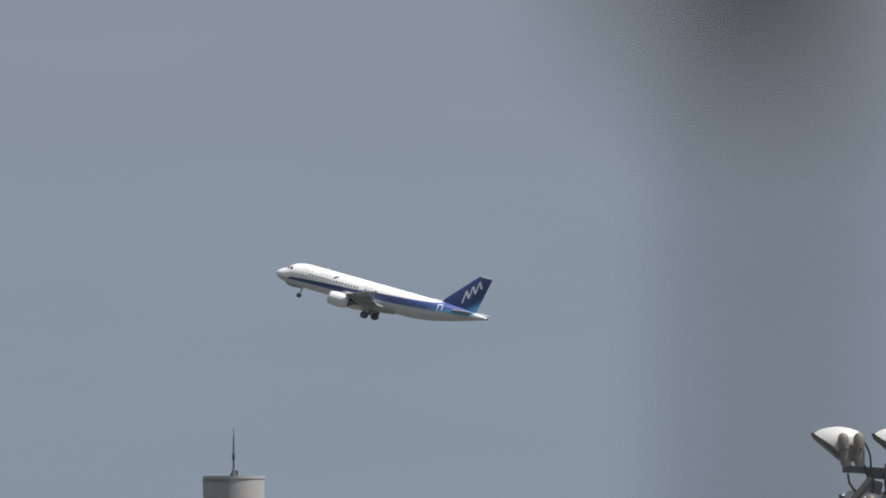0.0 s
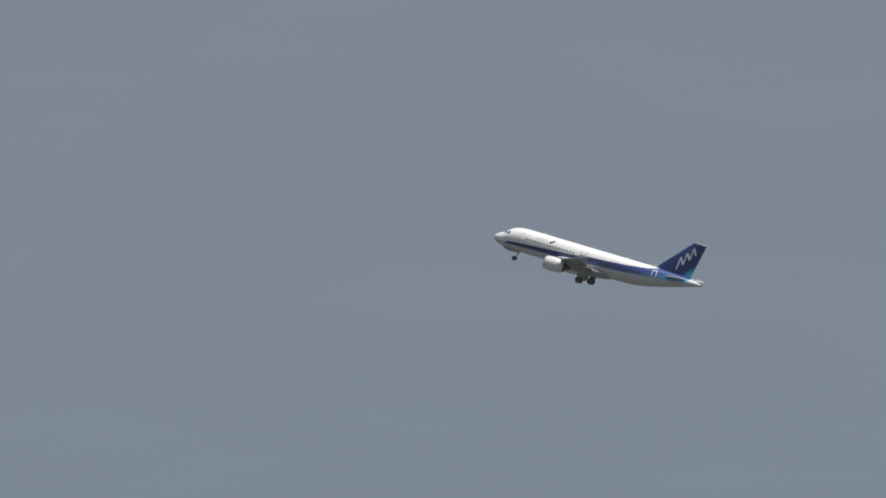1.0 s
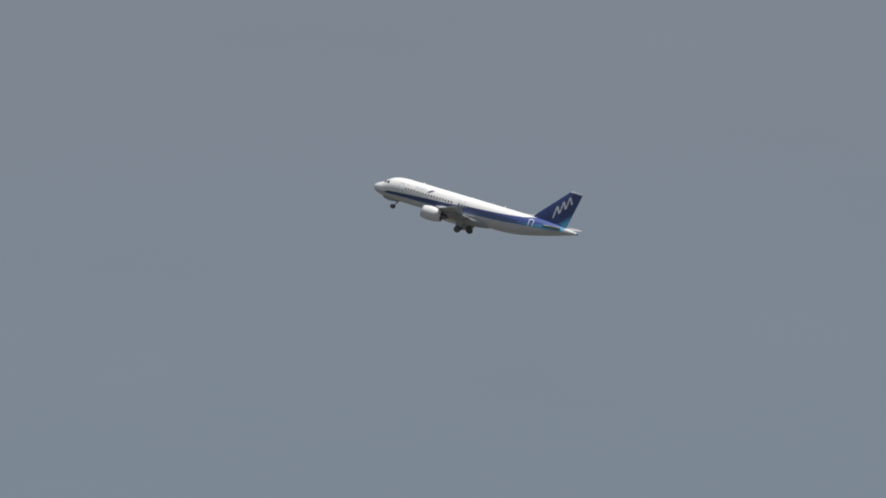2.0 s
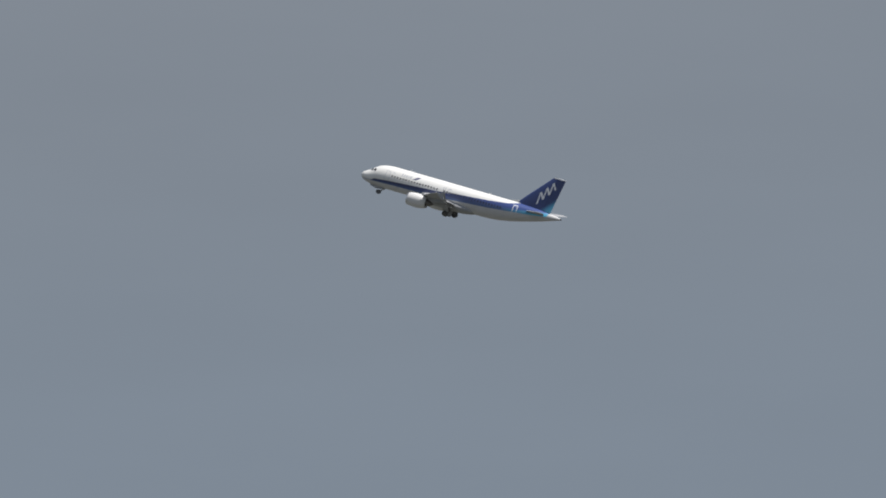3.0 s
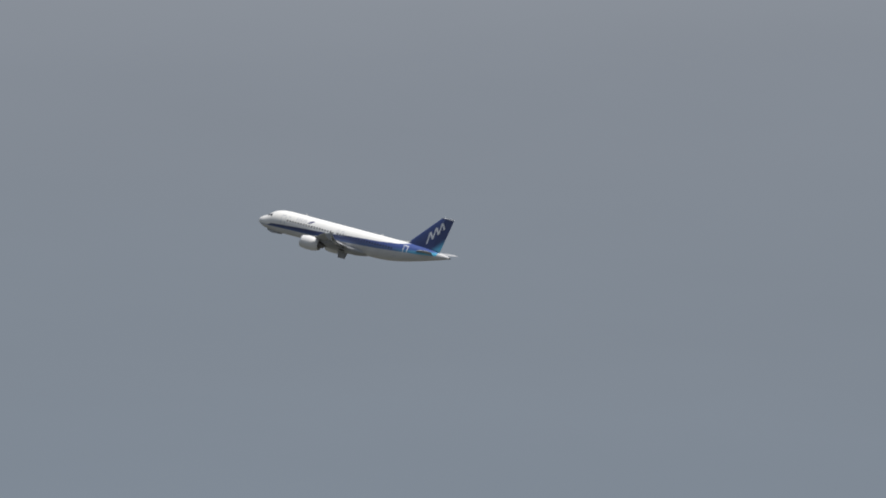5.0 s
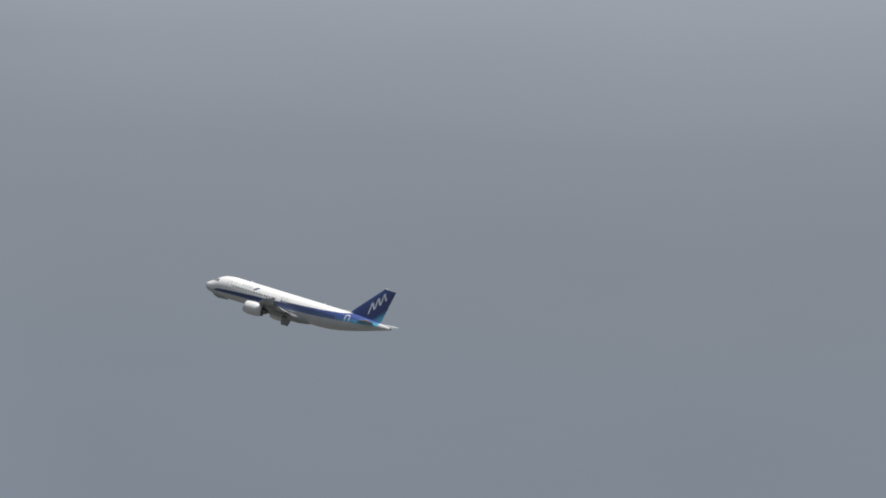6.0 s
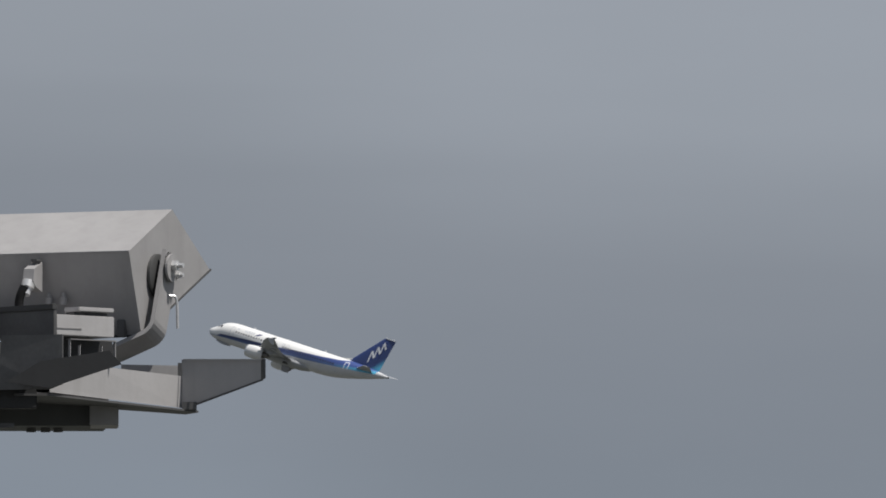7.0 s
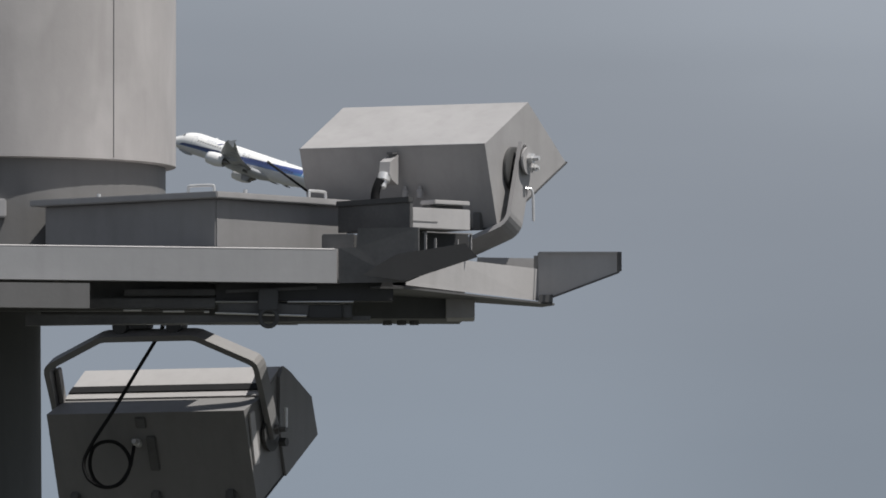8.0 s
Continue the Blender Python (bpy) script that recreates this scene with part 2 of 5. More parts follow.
def livery(name, fin):
    """White upper body, navy band rising to the tail, a light blue line under it, grey belly."""
    m = bpy.data.materials.new(name)
    m.use_nodes = True
    n, l = m.node_tree.nodes, m.node_tree.links
    b = n["Principled BSDF"]
    b.inputs["Roughness"].default_value = 0.32
    b.inputs["Coat Weight"].default_value = 0.25
    tc = n.new("ShaderNodeTexCoord")
    sp = n.new("ShaderNodeSeparateXYZ")
    l.new(tc.outputs["Object"], sp.inputs["Vector"])
    dirt = n.new("ShaderNodeTexNoise")
    dirt.inputs["Scale"].default_value = 0.7
    dirt.inputs["Detail"].default_value = 6.0
    l.new(tc.outputs["Object"], dirt.inputs["Vector"])

    def line(points):
        """Height of a colour edge along the body, as a curve over the length."""
        at = n.new("ShaderNodeMapRange")
        at.inputs["From Min"].default_value = 18.0
        at.inputs["From Max"].default_value = -20.0
        l.new(sp.outputs["X"], at.inputs["Value"])
        r = n.new("ShaderNodeValToRGB")
        while len(r.color_ramp.elements) < len(points):
            r.color_ramp.elements.new(0.5)
        for e, (aft, z) in zip(r.color_ramp.elements, points):
            v = (z + 4) / 16
            e.position, e.color = aft / 38.0, (v, v, v, 1)
        l.new(at.outputs["Result"], r.inputs["Fac"])
        back = n.new("ShaderNodeMath")
        back.operation = "MULTIPLY_ADD"
        l.new(r.outputs["Color"], back.inputs[0])
        back.inputs[1].default_value, back.inputs[2].default_value = 16.0, -4.0
        return back.outputs[0]

    def below(edge, soft=0.03):
        d = n.new("ShaderNodeMath")
        d.operation = "SUBTRACT"
        l.new(edge, d.inputs[0])
        l.new(sp.outputs["Z"], d.inputs[1])
        r = n.new("ShaderNodeMapRange")
        r.inputs["From Min"].default_value, r.inputs["From Max"].default_value = -soft, soft
        l.new(d.outputs[0], r.inputs["Value"])
        return r.outputs["Result"]

    def over(base, colour, fac):
        x = n.new("ShaderNodeMix")
        x.data_type = "RGBA"
        l.new(fac, x.inputs["Factor"])
        if isinstance(base, tuple):
            x.inputs["A"].default_value = (*base, 1)
        else:
            l.new(base, x.inputs["A"])
        if isinstance(colour, tuple):
            x.inputs["B"].default_value = (*colour, 1)
        else:
            l.new(colour, x.inputs["B"])
        return x.outputs["Result"]

    # the blue deepens towards the nose and turns to cyan at the tail's foot
    along = n.new("ShaderNodeMapRange")
    along.inputs["From Min"].default_value, along.inputs["From Max"].default_value = 6.0, -12.0
    l.new(sp.outputs["X"], along.inputs["Value"])
    # both blues lifted and greyed to carry the haze of distance
    blue = over((0.042, 0.058, 0.150), (0.048, 0.080, 0.250), along.outputs["Result"])
    if fin:
        # skewed coordinate from the fin's upper front to its lower rear
        skew = n.new("ShaderNodeMath")
        skew.operation = "MULTIPLY_ADD"
        l.new(sp.outputs["Z"], skew.inputs[0])
        skew.inputs[1].default_value = 0.95
        l.new(sp.outputs["X"], skew.inputs[2])
        fade = n.new("ShaderNodeMapRange")
        fade.interpolation_type = "SMOOTHSTEP"
        fade.inputs["From Min"].default_value, fade.inputs["From Max"].default_value = -13.5, -15.4
        l.new(skew.outputs[0], fade.inputs["Value"])
        base = over(over((0.030, 0.052, 0.165), blue, fade.outputs["Result"]), (0.10, 0.50, 0.72), fade.outputs["Result"])
    else:
        white = over((0.80, 0.80, 0.79), (0.74, 0.735, 0.72), dirt.outputs["Fac"])
        base = over(white, blue, below(line([(0, -1.3), (2.3, -1.25), (3.1, -0.76), (5.2, -0.56), (10, -0.2), (15, 0.12), (19.2, 0.62), (24.5, 1.05), (28, 1.5), (30.2, 2.1), (31, 2.3), (38, 2.4)])))
        tailward = n.new("ShaderNodeMapRange")
        tailward.inputs["From Min"].default_value, tailward.inputs["From Max"].default_value = -9.0, -15.0
        l.new(sp.outputs["X"], tailward.inputs["Value"])
        pale = over((0.09, 0.16, 0.34), (0.11, 0.52, 0.76), tailward.outputs["Result"])
        base = over(base, pale, below(line([(0, -1.3), (2.5, -1.2), (7, -0.92), (14, -0.72), (19, -0.32), (24.5, 0.12), (28, 0.50), (32, 0.98), (35, 1.45), (38, 1.6)]), 0.28))
        grey = over((0.62, 0.625, 0.64), (0.48, 0.485, 0.50), dirt.outputs["Fac"])
        base = over(base, grey, below(line([(0, -1.35), (2.5, -1.25), (7, -1.10), (14, -0.98), (19, -0.62), (24.5, -0.24), (28, 0.12), (32, 0.52), (35.2, 0.98), (35.6, 2.4), (38, 2.4)])))
    l.new(base, b.inputs["Base Color"])
    return m


LIVERY = livery("airliner_paint", False)
FIN_PAINT = livery("fin_paint", True)


# ---------------------------------------------------------------- mesh helpers
def finish(bm, smooth=False, bevel=0.0):
    if bevel:
        bmesh.ops.bevel(bm, geom=[e for e in bm.edges if e.calc_face_angle(0) > 0.6], offset=bevel, segments=2, affect="EDGES", clamp_overlap=True)
    bmesh.ops.recalc_face_normals(bm, faces=bm.faces)
    for f in bm.faces:
        f.smooth = smooth
    return bm


def part(name, bm, mat, parent=None, label="", smooth=False, bevel=0.0, m=None):
    """Links a bmesh as one mesh object under a thing or under a part."""
    finish(bm, smooth, bevel)
    me = bpy.data.meshes.new(name)
    bm.to_mesh(me)
    bm.free()
    if smooth:
        me.set_sharp_from_angle(angle=radians(38))
    me.materials.append(mat)
    ob = new(name, me)
    ob.parent = parent
    if m is not None:
        ob.matrix_basis = m
    return tagged(ob, label)


def thing(name, m, label, category, group="", kind=""):
    ob = new(name)
    ob.empty_display_size = 0.2
    ob.matrix_basis = m
    return tagged(ob, label, category, group, kind)


def box(bm, c, s, rot=(0, 0, 0)):
    m = pose(*c, *rot) @ Matrix.Diagonal((*s, 1))
    return bmesh.ops.create_cube(bm, size=1.0, matrix=m)["verts"]


def boxed(c, s, rot=(0, 0, 0)):
    bm = bmesh.new()
    box(bm, c, s, rot)
    return bm


def prism(profile, width, bm=None, m=None):
    """A side profile (depth, height) drawn out across the width, centred."""
    bm = bm or bmesh.new()
    m = m or Matrix()
    a = [bm.verts.new(m @ Vector((-width / 2, d, h))) for d, h in profile]
    b = [bm.verts.new(m @ Vector((width / 2, d, h))) for d, h in profile]
    bm.faces.new(a)
    bm.faces.new(b[::-1])
    for i in range(len(a)):
        j = (i + 1) % len(a)
        bm.faces.new((a[i], b[i], b[j], a[j]))
    return bm


def lathe(profile, seg=32, axis="Z", closed=False, bm=None, m=None):
    """Turns (along, radius) pairs round an axis."""
    bm = bm or bmesh.new()
    m = m or Matrix()
    rings = []
    for p, r in profile:
        ring = []
        for k in range(seg):
            a = 2 * math.pi * k / seg
            c, s = r * math.cos(a), r * math.sin(a)
            v = {"Z": (c, s, p), "X": (p, c, s), "Y": (c, p, s)}[axis]
            ring.append(bm.verts.new(m @ Vector(v)))
        rings.append(ring)
    for a, b in zip(rings, rings[1:] + ([rings[0]] if closed else [])):
        for k in range(seg):
            j = (k + 1) % seg
            bm.faces.new((a[k], a[j], b[j], b[k]))
    if not closed:
        bm.faces.new(rings[0][::-1])
        bm.faces.new(rings[-1])
    return bm


def rod(bm, a, b, r, seg=10):
    a, b = Vector(a), Vector(b)
    q = (b - a).to_track_quat("Z", "Y").to_matrix().to_4x4()
    lathe([(0, r), ((b - a).length, r)], seg, "Z", False, bm, Matrix.Translation(a) @ q)
    return bm


def tube(points, r, seg=8, closed=False):
    """A round bar or cable through points."""
    bm = bmesh.new()
    pts = [Vector(p) for p in points]
    rings = []
    up = Vector((0.13, 0.31, 0.94)).normalized()
    for i, p in enumerate(pts):
        if closed:
            d = pts[(i + 1) % len(pts)] - pts[i - 1]
        else:
            d = pts[min(i + 1, len(pts) - 1)] - pts[max(i - 1, 0)]
        d.normalize()
        x = d.cross(up).normalized()
        y = d.cross(x)
        rings.append([bm.verts.new(p + (x * math.cos(2 * math.pi * k / seg) + y * math.sin(2 * math.pi * k / seg)) * r) for k in range(seg)])
    pairs = list(zip(rings, rings[1:])) + ([(rings[-1], rings[0])] if closed else [])
    for a, b in pairs:
        for k in range(seg):
            j = (k + 1) % seg
            bm.faces.new((a[k], a[j], b[j], b[k]))
    if not closed:
        bm.faces.new(rings[0][::-1])
        bm.faces.new(rings[-1])
    return bm


def strap(points, depth, thick, bm=None, m=None):
    """A flat bar bent in its own plane (across, height), thick in the plane, deep across it."""
    bm = bm or bmesh.new()
    m = m or Matrix()
    pts = [Vector((p[0], 0, p[1])) for p in points]
    rows = []
    for i, p in enumerate(pts):
        d0 = (p - pts[i - 1]).normalized() if i else (pts[1] - p).normalized()
        d1 = (pts[i + 1] - p).normalized() if i < len(pts) - 1 else d0
        t = (d0 + d1).normalized()
        nrm = Vector((-t.z, 0, t.x)) * (thick / 2 / max(0.5, t.dot(d0)))
        rows.append([bm.verts.new(m @ (p + nrm * s + Vector((0, depth / 2 * e, 0)))) for s, e in ((1, -1), (1, 1), (-1, 1), (-1, -1))])
    for a, b in zip(rows, rows[1:]):
        for k in range(4):
            j = (k + 1) % 4
            bm.faces.new((a[k], a[j], b[j], b[k]))
    bm.faces.new(rows[0][::-1])
    bm.faces.new(rows[-1])
    return bm


def arc(points, step=6):
    """A smooth line through points."""
    out = []
    p = [Vector(q) for q in points]
    p = [p[0] * 2 - p[1]] + p + [p[-1] * 2 - p[-2]]
    for i in range(1, len(p) - 2):
        for k in range(step):
            t = k / step
            a, b, c, d = p[i - 1:i + 3]
            out.append(0.5 * ((2 * b) + (c - a) * t + (2 * a - 5 * b + 4 * c - d) * t * t + (3 * b - a - 3 * c + d) * t ** 3))
    return out + [p[-2]]


# ---------------------------------------------------------------- ground and terrace
def ground_and_terrace():
    bm = bmesh.new()
    n = 24
    grid = [[bm.verts.new(((i / n - 0.5) * 9600, (j / n - 0.5) * 9600, 0)) for j in range(n + 1)] for i in range(n + 1)]
    for i in range(n):
        for j in range(n):
            bm.faces.new((grid[i][j], grid[i + 1][j], grid[i + 1][j + 1], grid[i][j + 1]))
    tagged(part("ground", bm, GROUND), "flat airfield ground reaching to the horizon", "ground", kind="structure")
    bm = boxed((0, -5.1, 7.1), (26, 11.4, 14.2))
    tagged(part("wall_terrace", bm, CONCRETE, bevel=0.03), "plain concrete block under the viewing terrace", "building", kind="structure")
    bm = boxed((0, -5.0, 14.3), (26.4, 11.6, 0.2))
    tagged(part("floor", bm, DECK, bevel=0.02), "grey concrete viewing terrace floor", "floor", kind="structure")


def terrace_fence():
    f = thing("wire_fence", pose(0, 0.25, 14.4), "thin steel wire fence at the terrace edge", "fence")
    for x in (-1.19, 1.21):
        bm = rod(bmesh.new(), (x, 0, 0), (x, 0, 3.2), 0.03, 14)
        part("post", bm, GEAR_METAL, f, smooth=True)
    for z in (0.12, 3.16):
        bm = rod(bmesh.new(), (-1.19, 0, z), (1.21, 0, z), 0.018, 12)
        part("rail", bm, GEAR_METAL, f, smooth=True)
    bm = rod(bmesh.new(), (0.0053, 0, 0.12), (0.0053, 0, 3.16), 0.00064, 10)
    part("wire", bm, STEEL_DARK, f, "taut dark steel wire", smooth=True)
    bm = lathe([(0, 0.0008), (0.0004, 0.0018), (0.0010, 0.0024), (0.030, 0.0024), (0.0308, 0.0012), (0.032, 0.0005)], 16, "Z", False, None, pose(0.0050, 0, 1.60755))
    part("turnbuckle", bm, STEEL_DARK, f, "dark turnbuckle on the wire", smooth=True)


# ---------------------------------------------------------------- distant tower
def stair_tower():
    d, az = 900.0, radians(0.755)
    t = thing("stair_tower", pose(-d * math.sin(az), d * math.cos(az), 0, 0, 0, 0.76), "round pale concrete tower with a whip aerial on its roof", "tower")
    top = 20.36
    part("shaft", lathe([(0, 1.73), (top - 0.16, 1.73)], 48), CONCRETE, t, smooth=True)
    part("parapet", lathe([(top - 0.158, 1.76), (top, 1.76)], 48), CONCRETE, t, "pale roof edge", smooth=True)
    bm = bmesh.new()
    a0, a1 = radians(182), radians(262)
    seg = 14
    inner, outer = 1.735, 1.765
    cols = []
    for k in range(seg + 1):
        a = a0 + (a1 - a0) * k / seg
        cols.append([bm.verts.new((r * math.cos(a), r * math.sin(a), z)) for r, z in ((inner, top - 1.2), (outer, top - 1.2), (outer, top - 0.17), (inner, top - 0.17))])
    for a, b in zip(cols, cols[1:]):
        for k in range(4):
            j = (k + 1) % 4
            bm.faces.new((a[k], a[j], b[j], b[k]))
    bm.faces.new(cols[0])
    bm.faces.new(cols[-1][::-1])
    part("screen", bm, CONCRETE_DARK, t, "grey curved louvre screen", smooth=True)
    bm = bmesh.new()
    cols = []
    for k in range(seg + 1):
        a = a0 + (a1 - a0) * k / seg
        cols.append([bm.verts.new((r * math.cos(a), r * math.sin(a), z)) for r, z in ((1.768, top - 0.36), (1.785, top - 0.36), (1.785, top - 0.165), (1.768, top - 0.165))])
    for a, b in zip(cols, cols[1:]):
        for k in range(4):
            j = (k + 1) % 4
            bm.faces.new((a[k], a[j], b[j], b[k]))
    bm.faces.new(cols[0])
    bm.faces.new(cols[-1][::-1])
    part("screen_cap", bm, CABINET_PAINT, t, "dark cap along the screen", smooth=True)
    w = thing("whip_aerial", t.matrix_basis @ pose(-0.02, 0, top), "slim dark whip aerial on a tower roof", "aerial")
    part("foot", lathe([(0, 0.20), (0.10, 0.19), (0.22, 0.13), (0.36, 0.08)], 14), AERIAL, w, smooth=True)
    part("foot_bracket", boxed((0.16, 0, 0.15), (0.18, 0.2, 0.30)), AERIAL, w)
    part("lower_rod", lathe([(0.34, 0.06), (1.35, 0.055)], 10), AERIAL, w, smooth=True)
    part("coil", lathe([(0.92, 0.055), (0.96, 0.085), (1.30, 0.085), (1.34, 0.055)], 12), AERIAL, w, smooth=True)
    part("upper_rod", lathe([(1.35, 0.05), (2.1, 0.036), (2.70, 0.016)], 10), AERIAL, w, smooth=True)


# ---------------------------------------------------------------- second lamp mast, farther off
def small_flood(name, m, group):
    """A deep floodlight aimed down to one side, held by two cast arms."""
    f = thing(name, m, "white enamelled floodlight on two brown cast arms", "floodlight", group)
    outline = [(-0.17, 0.150), (-0.10, 0.195), (0.0, 0.222), (0.12, 0.232), (0.24, 0.218), (0.35, 0.18), (0.42, 0.12), (0.42, 0.0), (0.30, -0.10), (0.18, -0.147)]
    bm = bmesh.new()
    rows = []
    for k in range(13):
        v = math.sin(math.pi / 2 * (k - 6) / 6 * 0.98)
        g = (1 - abs(v) ** 2.4) ** 0.55 * 0.98 + 0.02
        rows.append([bm.verts.new((0.06 + (x - 0.06) * g, 0.24 * v, 0.0 + z * g)) for x, z in outline])
    for a, b in zip(rows, rows[1:]):
        for k in range(len(outline)):
            q = (k + 1) % len(outline)
            bm.faces.new((a[k], a[q], b[q], b[k]))
    bm.faces.new(rows[0][::-1])
    bm.faces.new(rows[-1])
    part("shell", bm, LAMP_WHITE, f, smooth=True)
    ang = math.degrees(math.atan2(0.297, 0.35))
    part("rim", boxed((0, 0, -0.012), (0.50, 0.45, 0.042)), YOKE_DARK, f, "dark rim", bevel=0.012, m=pose(0.0, 0, 0.0, 0, ang, 0))
    part("glass", boxed((0, 0, -0.043), (0.42, 0.37, 0.012)), GLASS_DARK, f, "dark glass", m=pose(0.0, 0, 0.0, 0, ang, 0))
    part("arm_bracket", boxed((0.30, -0.225, -0.065), (0.24, 0.03, 0.13), (0, 14, 0)), LAMP_BROWN, f, bevel=0.01)
    part("yoke_plate", boxed((0.33, -0.235, -0.10), (0.20, 0.03, 0.17)), LAMP_BROWN, f, "brown cast web", bevel=0.02)
    for x, y in ((0.15, -0.27), (0.315, -0.25)):
        bm = lathe([(-0.06, 0.03), (-0.04, 0.045), (0.03, 0.052), (0.07, 0.048), (0.11, 0.058), (0.20, 0.070), (0.27, 0.066), (0.31, 0.048), (0.33, 0.02)], 16, "Z", False, None, pose(x + 0.04, y, -0.175, 0, 2 if x > 0.3 else -3, 0))
        part("cast_arm", bm, LAMP_BROWN, f, "brown cast arm", smooth=True)
        part("arm_foot", boxed((x + 0.06, y, -0.19), (0.10, 0.09, 0.12), (0, -20, 0)), LAMP_BROWN, f, bevel=0.012)
        part("arm_lug", boxed((x + 0.02, y - 0.03, -0.03), (0.05, 0.05, 0.14), (0, 35, 0)), STEEL_DARK, f, bevel=0.01)
        part("arm_bolt", lathe([(-0.02, 0.012), (0.02, 0.012)], 8, "X", False, None, pose(x + 0.07, y - 0.06, -0.03)), STEEL_DARK, f)
    return f


def far_mast():
    d = 187.0
    az = radians(-1.64)
    base = pose(-d * math.sin(az), d * math.cos(az), 0, 0, 0, -1.43)
    t = thing("lamp_mast", base, "tall grey apron lamp mast with two crossarms", "lamp mast")
    za = 16.955
    part("pole", lathe([(0, 0.24), (0.5, 0.2), (za + 0.1, 0.10)], 20), POLE_PAINT, t, smooth=True)
    for z, x0 in ((za, -0.63), (za - 0.667, -0.36)):
        part("crossarm", boxed(((x0 + 1.25) / 2, 0, z - 0.030), (1.25 - x0, 0.12, 0.085), (0, 4.0, 0)), STEEL_DARK, t, bevel=0.01)
        part("arm_stiffener", boxed((0.45, -0.03, z - 0.082), (1.55, 0.10, 0.075), (0, 3.0, 0)), STEEL_DARK, t, bevel=0.01)
        part("arm_end", boxed((x0 + 0.02, -0.02, z + 0.030), (0.07, 0.15, 0.085)), STEEL_DARK, t, bevel=0.008)
        part("clamp", boxed((0, -0.12, z), (0.3, 0.14, 0.2)), STEEL_DARK, t, bevel=0.01)
    for x, z, h in ((-0.27, 16.70, 0.30), (-0.10, 16.62, 0.22), (0.40, 16.7, 0.28)):
        part("junction_box", boxed((x, -0.09, z), (0.15, 0.12, h), (0, 14, 0)), STEEL_DARK, t, bevel=0.015)
    part("raking_strut", rod(bmesh.new(), (-0.30, -0.16, 16.88), (-0.58, -0.28, 16.54), 0.045, 12), BLACK_STEEL, t, smooth=True)
    for x0, x1, z1 in ((-0.58, -0.46, 16.60), (-0.30, -0.36, 16.45), (-0.16, -0.20, 16.40)):
        bm = tube(arc([(x0, -0.1, 16.93), (x0 + 0.02, -0.14, 16.82), ((x0 + x1) / 2 + 0.04, -0.15, 16.70), (x1, -0.12, z1)]), 0.014, 6)
        part("drop_cable", bm, RUBBER, t, "black drop cable", smooth=True)
    for x, z in ((-0.813, 17.257), (-0.10, 17.25), (0.62, 17.257), (-0.49, 16.53), (0.22, 16.53)):
        small_flood("floodlight", base @ pose(x, 0, z), "floodlights on the far mast")
        for k in (0, 1):
            bm = tube(arc([(x + 0.42 - 0.12 * k, -0.16, z + 0.06 - 0.1 * k), (x + 0.49 - 0.1 * k, -0.18, z - 0.10), (x + 0.50 - 0.06 * k, -0.16, z - 0.28), (x + 0.46, -0.1, z - 0.36)]), 0.012, 6)
            part("lamp_cable", bm, RUBBER, t, "black lamp cable", smooth=True)


# ---------------------------------------------------------------- near lamp mast
MAST_D = 63.7
MAST_AZ = radians(12.1535)
MX = -MAST_D * math.sin(MAST_AZ) - 1.848 * math.cos(MAST_AZ)
MY = MAST_D * math.cos(MAST_AZ) - 1.848 * math.sin(MAST_AZ)
MZ = 19.3671
MAST = pose(MX, MY, MZ, 0, 0, 12.153)


def beam(parent, a, b, z, height, flange, mat=None, name="channel_beam", label=""):
    """A channel section lying between two plan points, its web outwards."""
    a, b = Vector((*a, 0)), Vector((*b, 0))
    d = (b - a)
    ang = math.degrees(math.atan2(d.y, d.x))
    L = d.length
    t = 0.008
    section = [(0, 0), (flange, 0), (flange, t), (t, t), (t, height - t), (flange, height - t), (flange, height), (0, height)]
    bm = prism(section, L, None, Matrix.Translation((L / 2, 0, 0)))
    return part(name, bm, mat or GALV_LIGHT, parent, label, bevel=0.005, m=pose(a.x, a.y, z, 0, 0, ang))


def near_mast():
    t = thing("high_mast", pose(MX, MY, 0, 0, 0, 12.153), "tall dark grey lighting mast carrying a steel head platform", "mast")
    part("pole", lathe([(0, 0.42), (0.4, 0.36), (MZ - 0.1, 0.228), (MZ + 0.1, 0.226)], 40), POLE_PAINT, t, smooth=True)
    part("base_flange", lathe([(0, 0.58), (0.05, 0.58)], 40), STEEL_DARK, t)


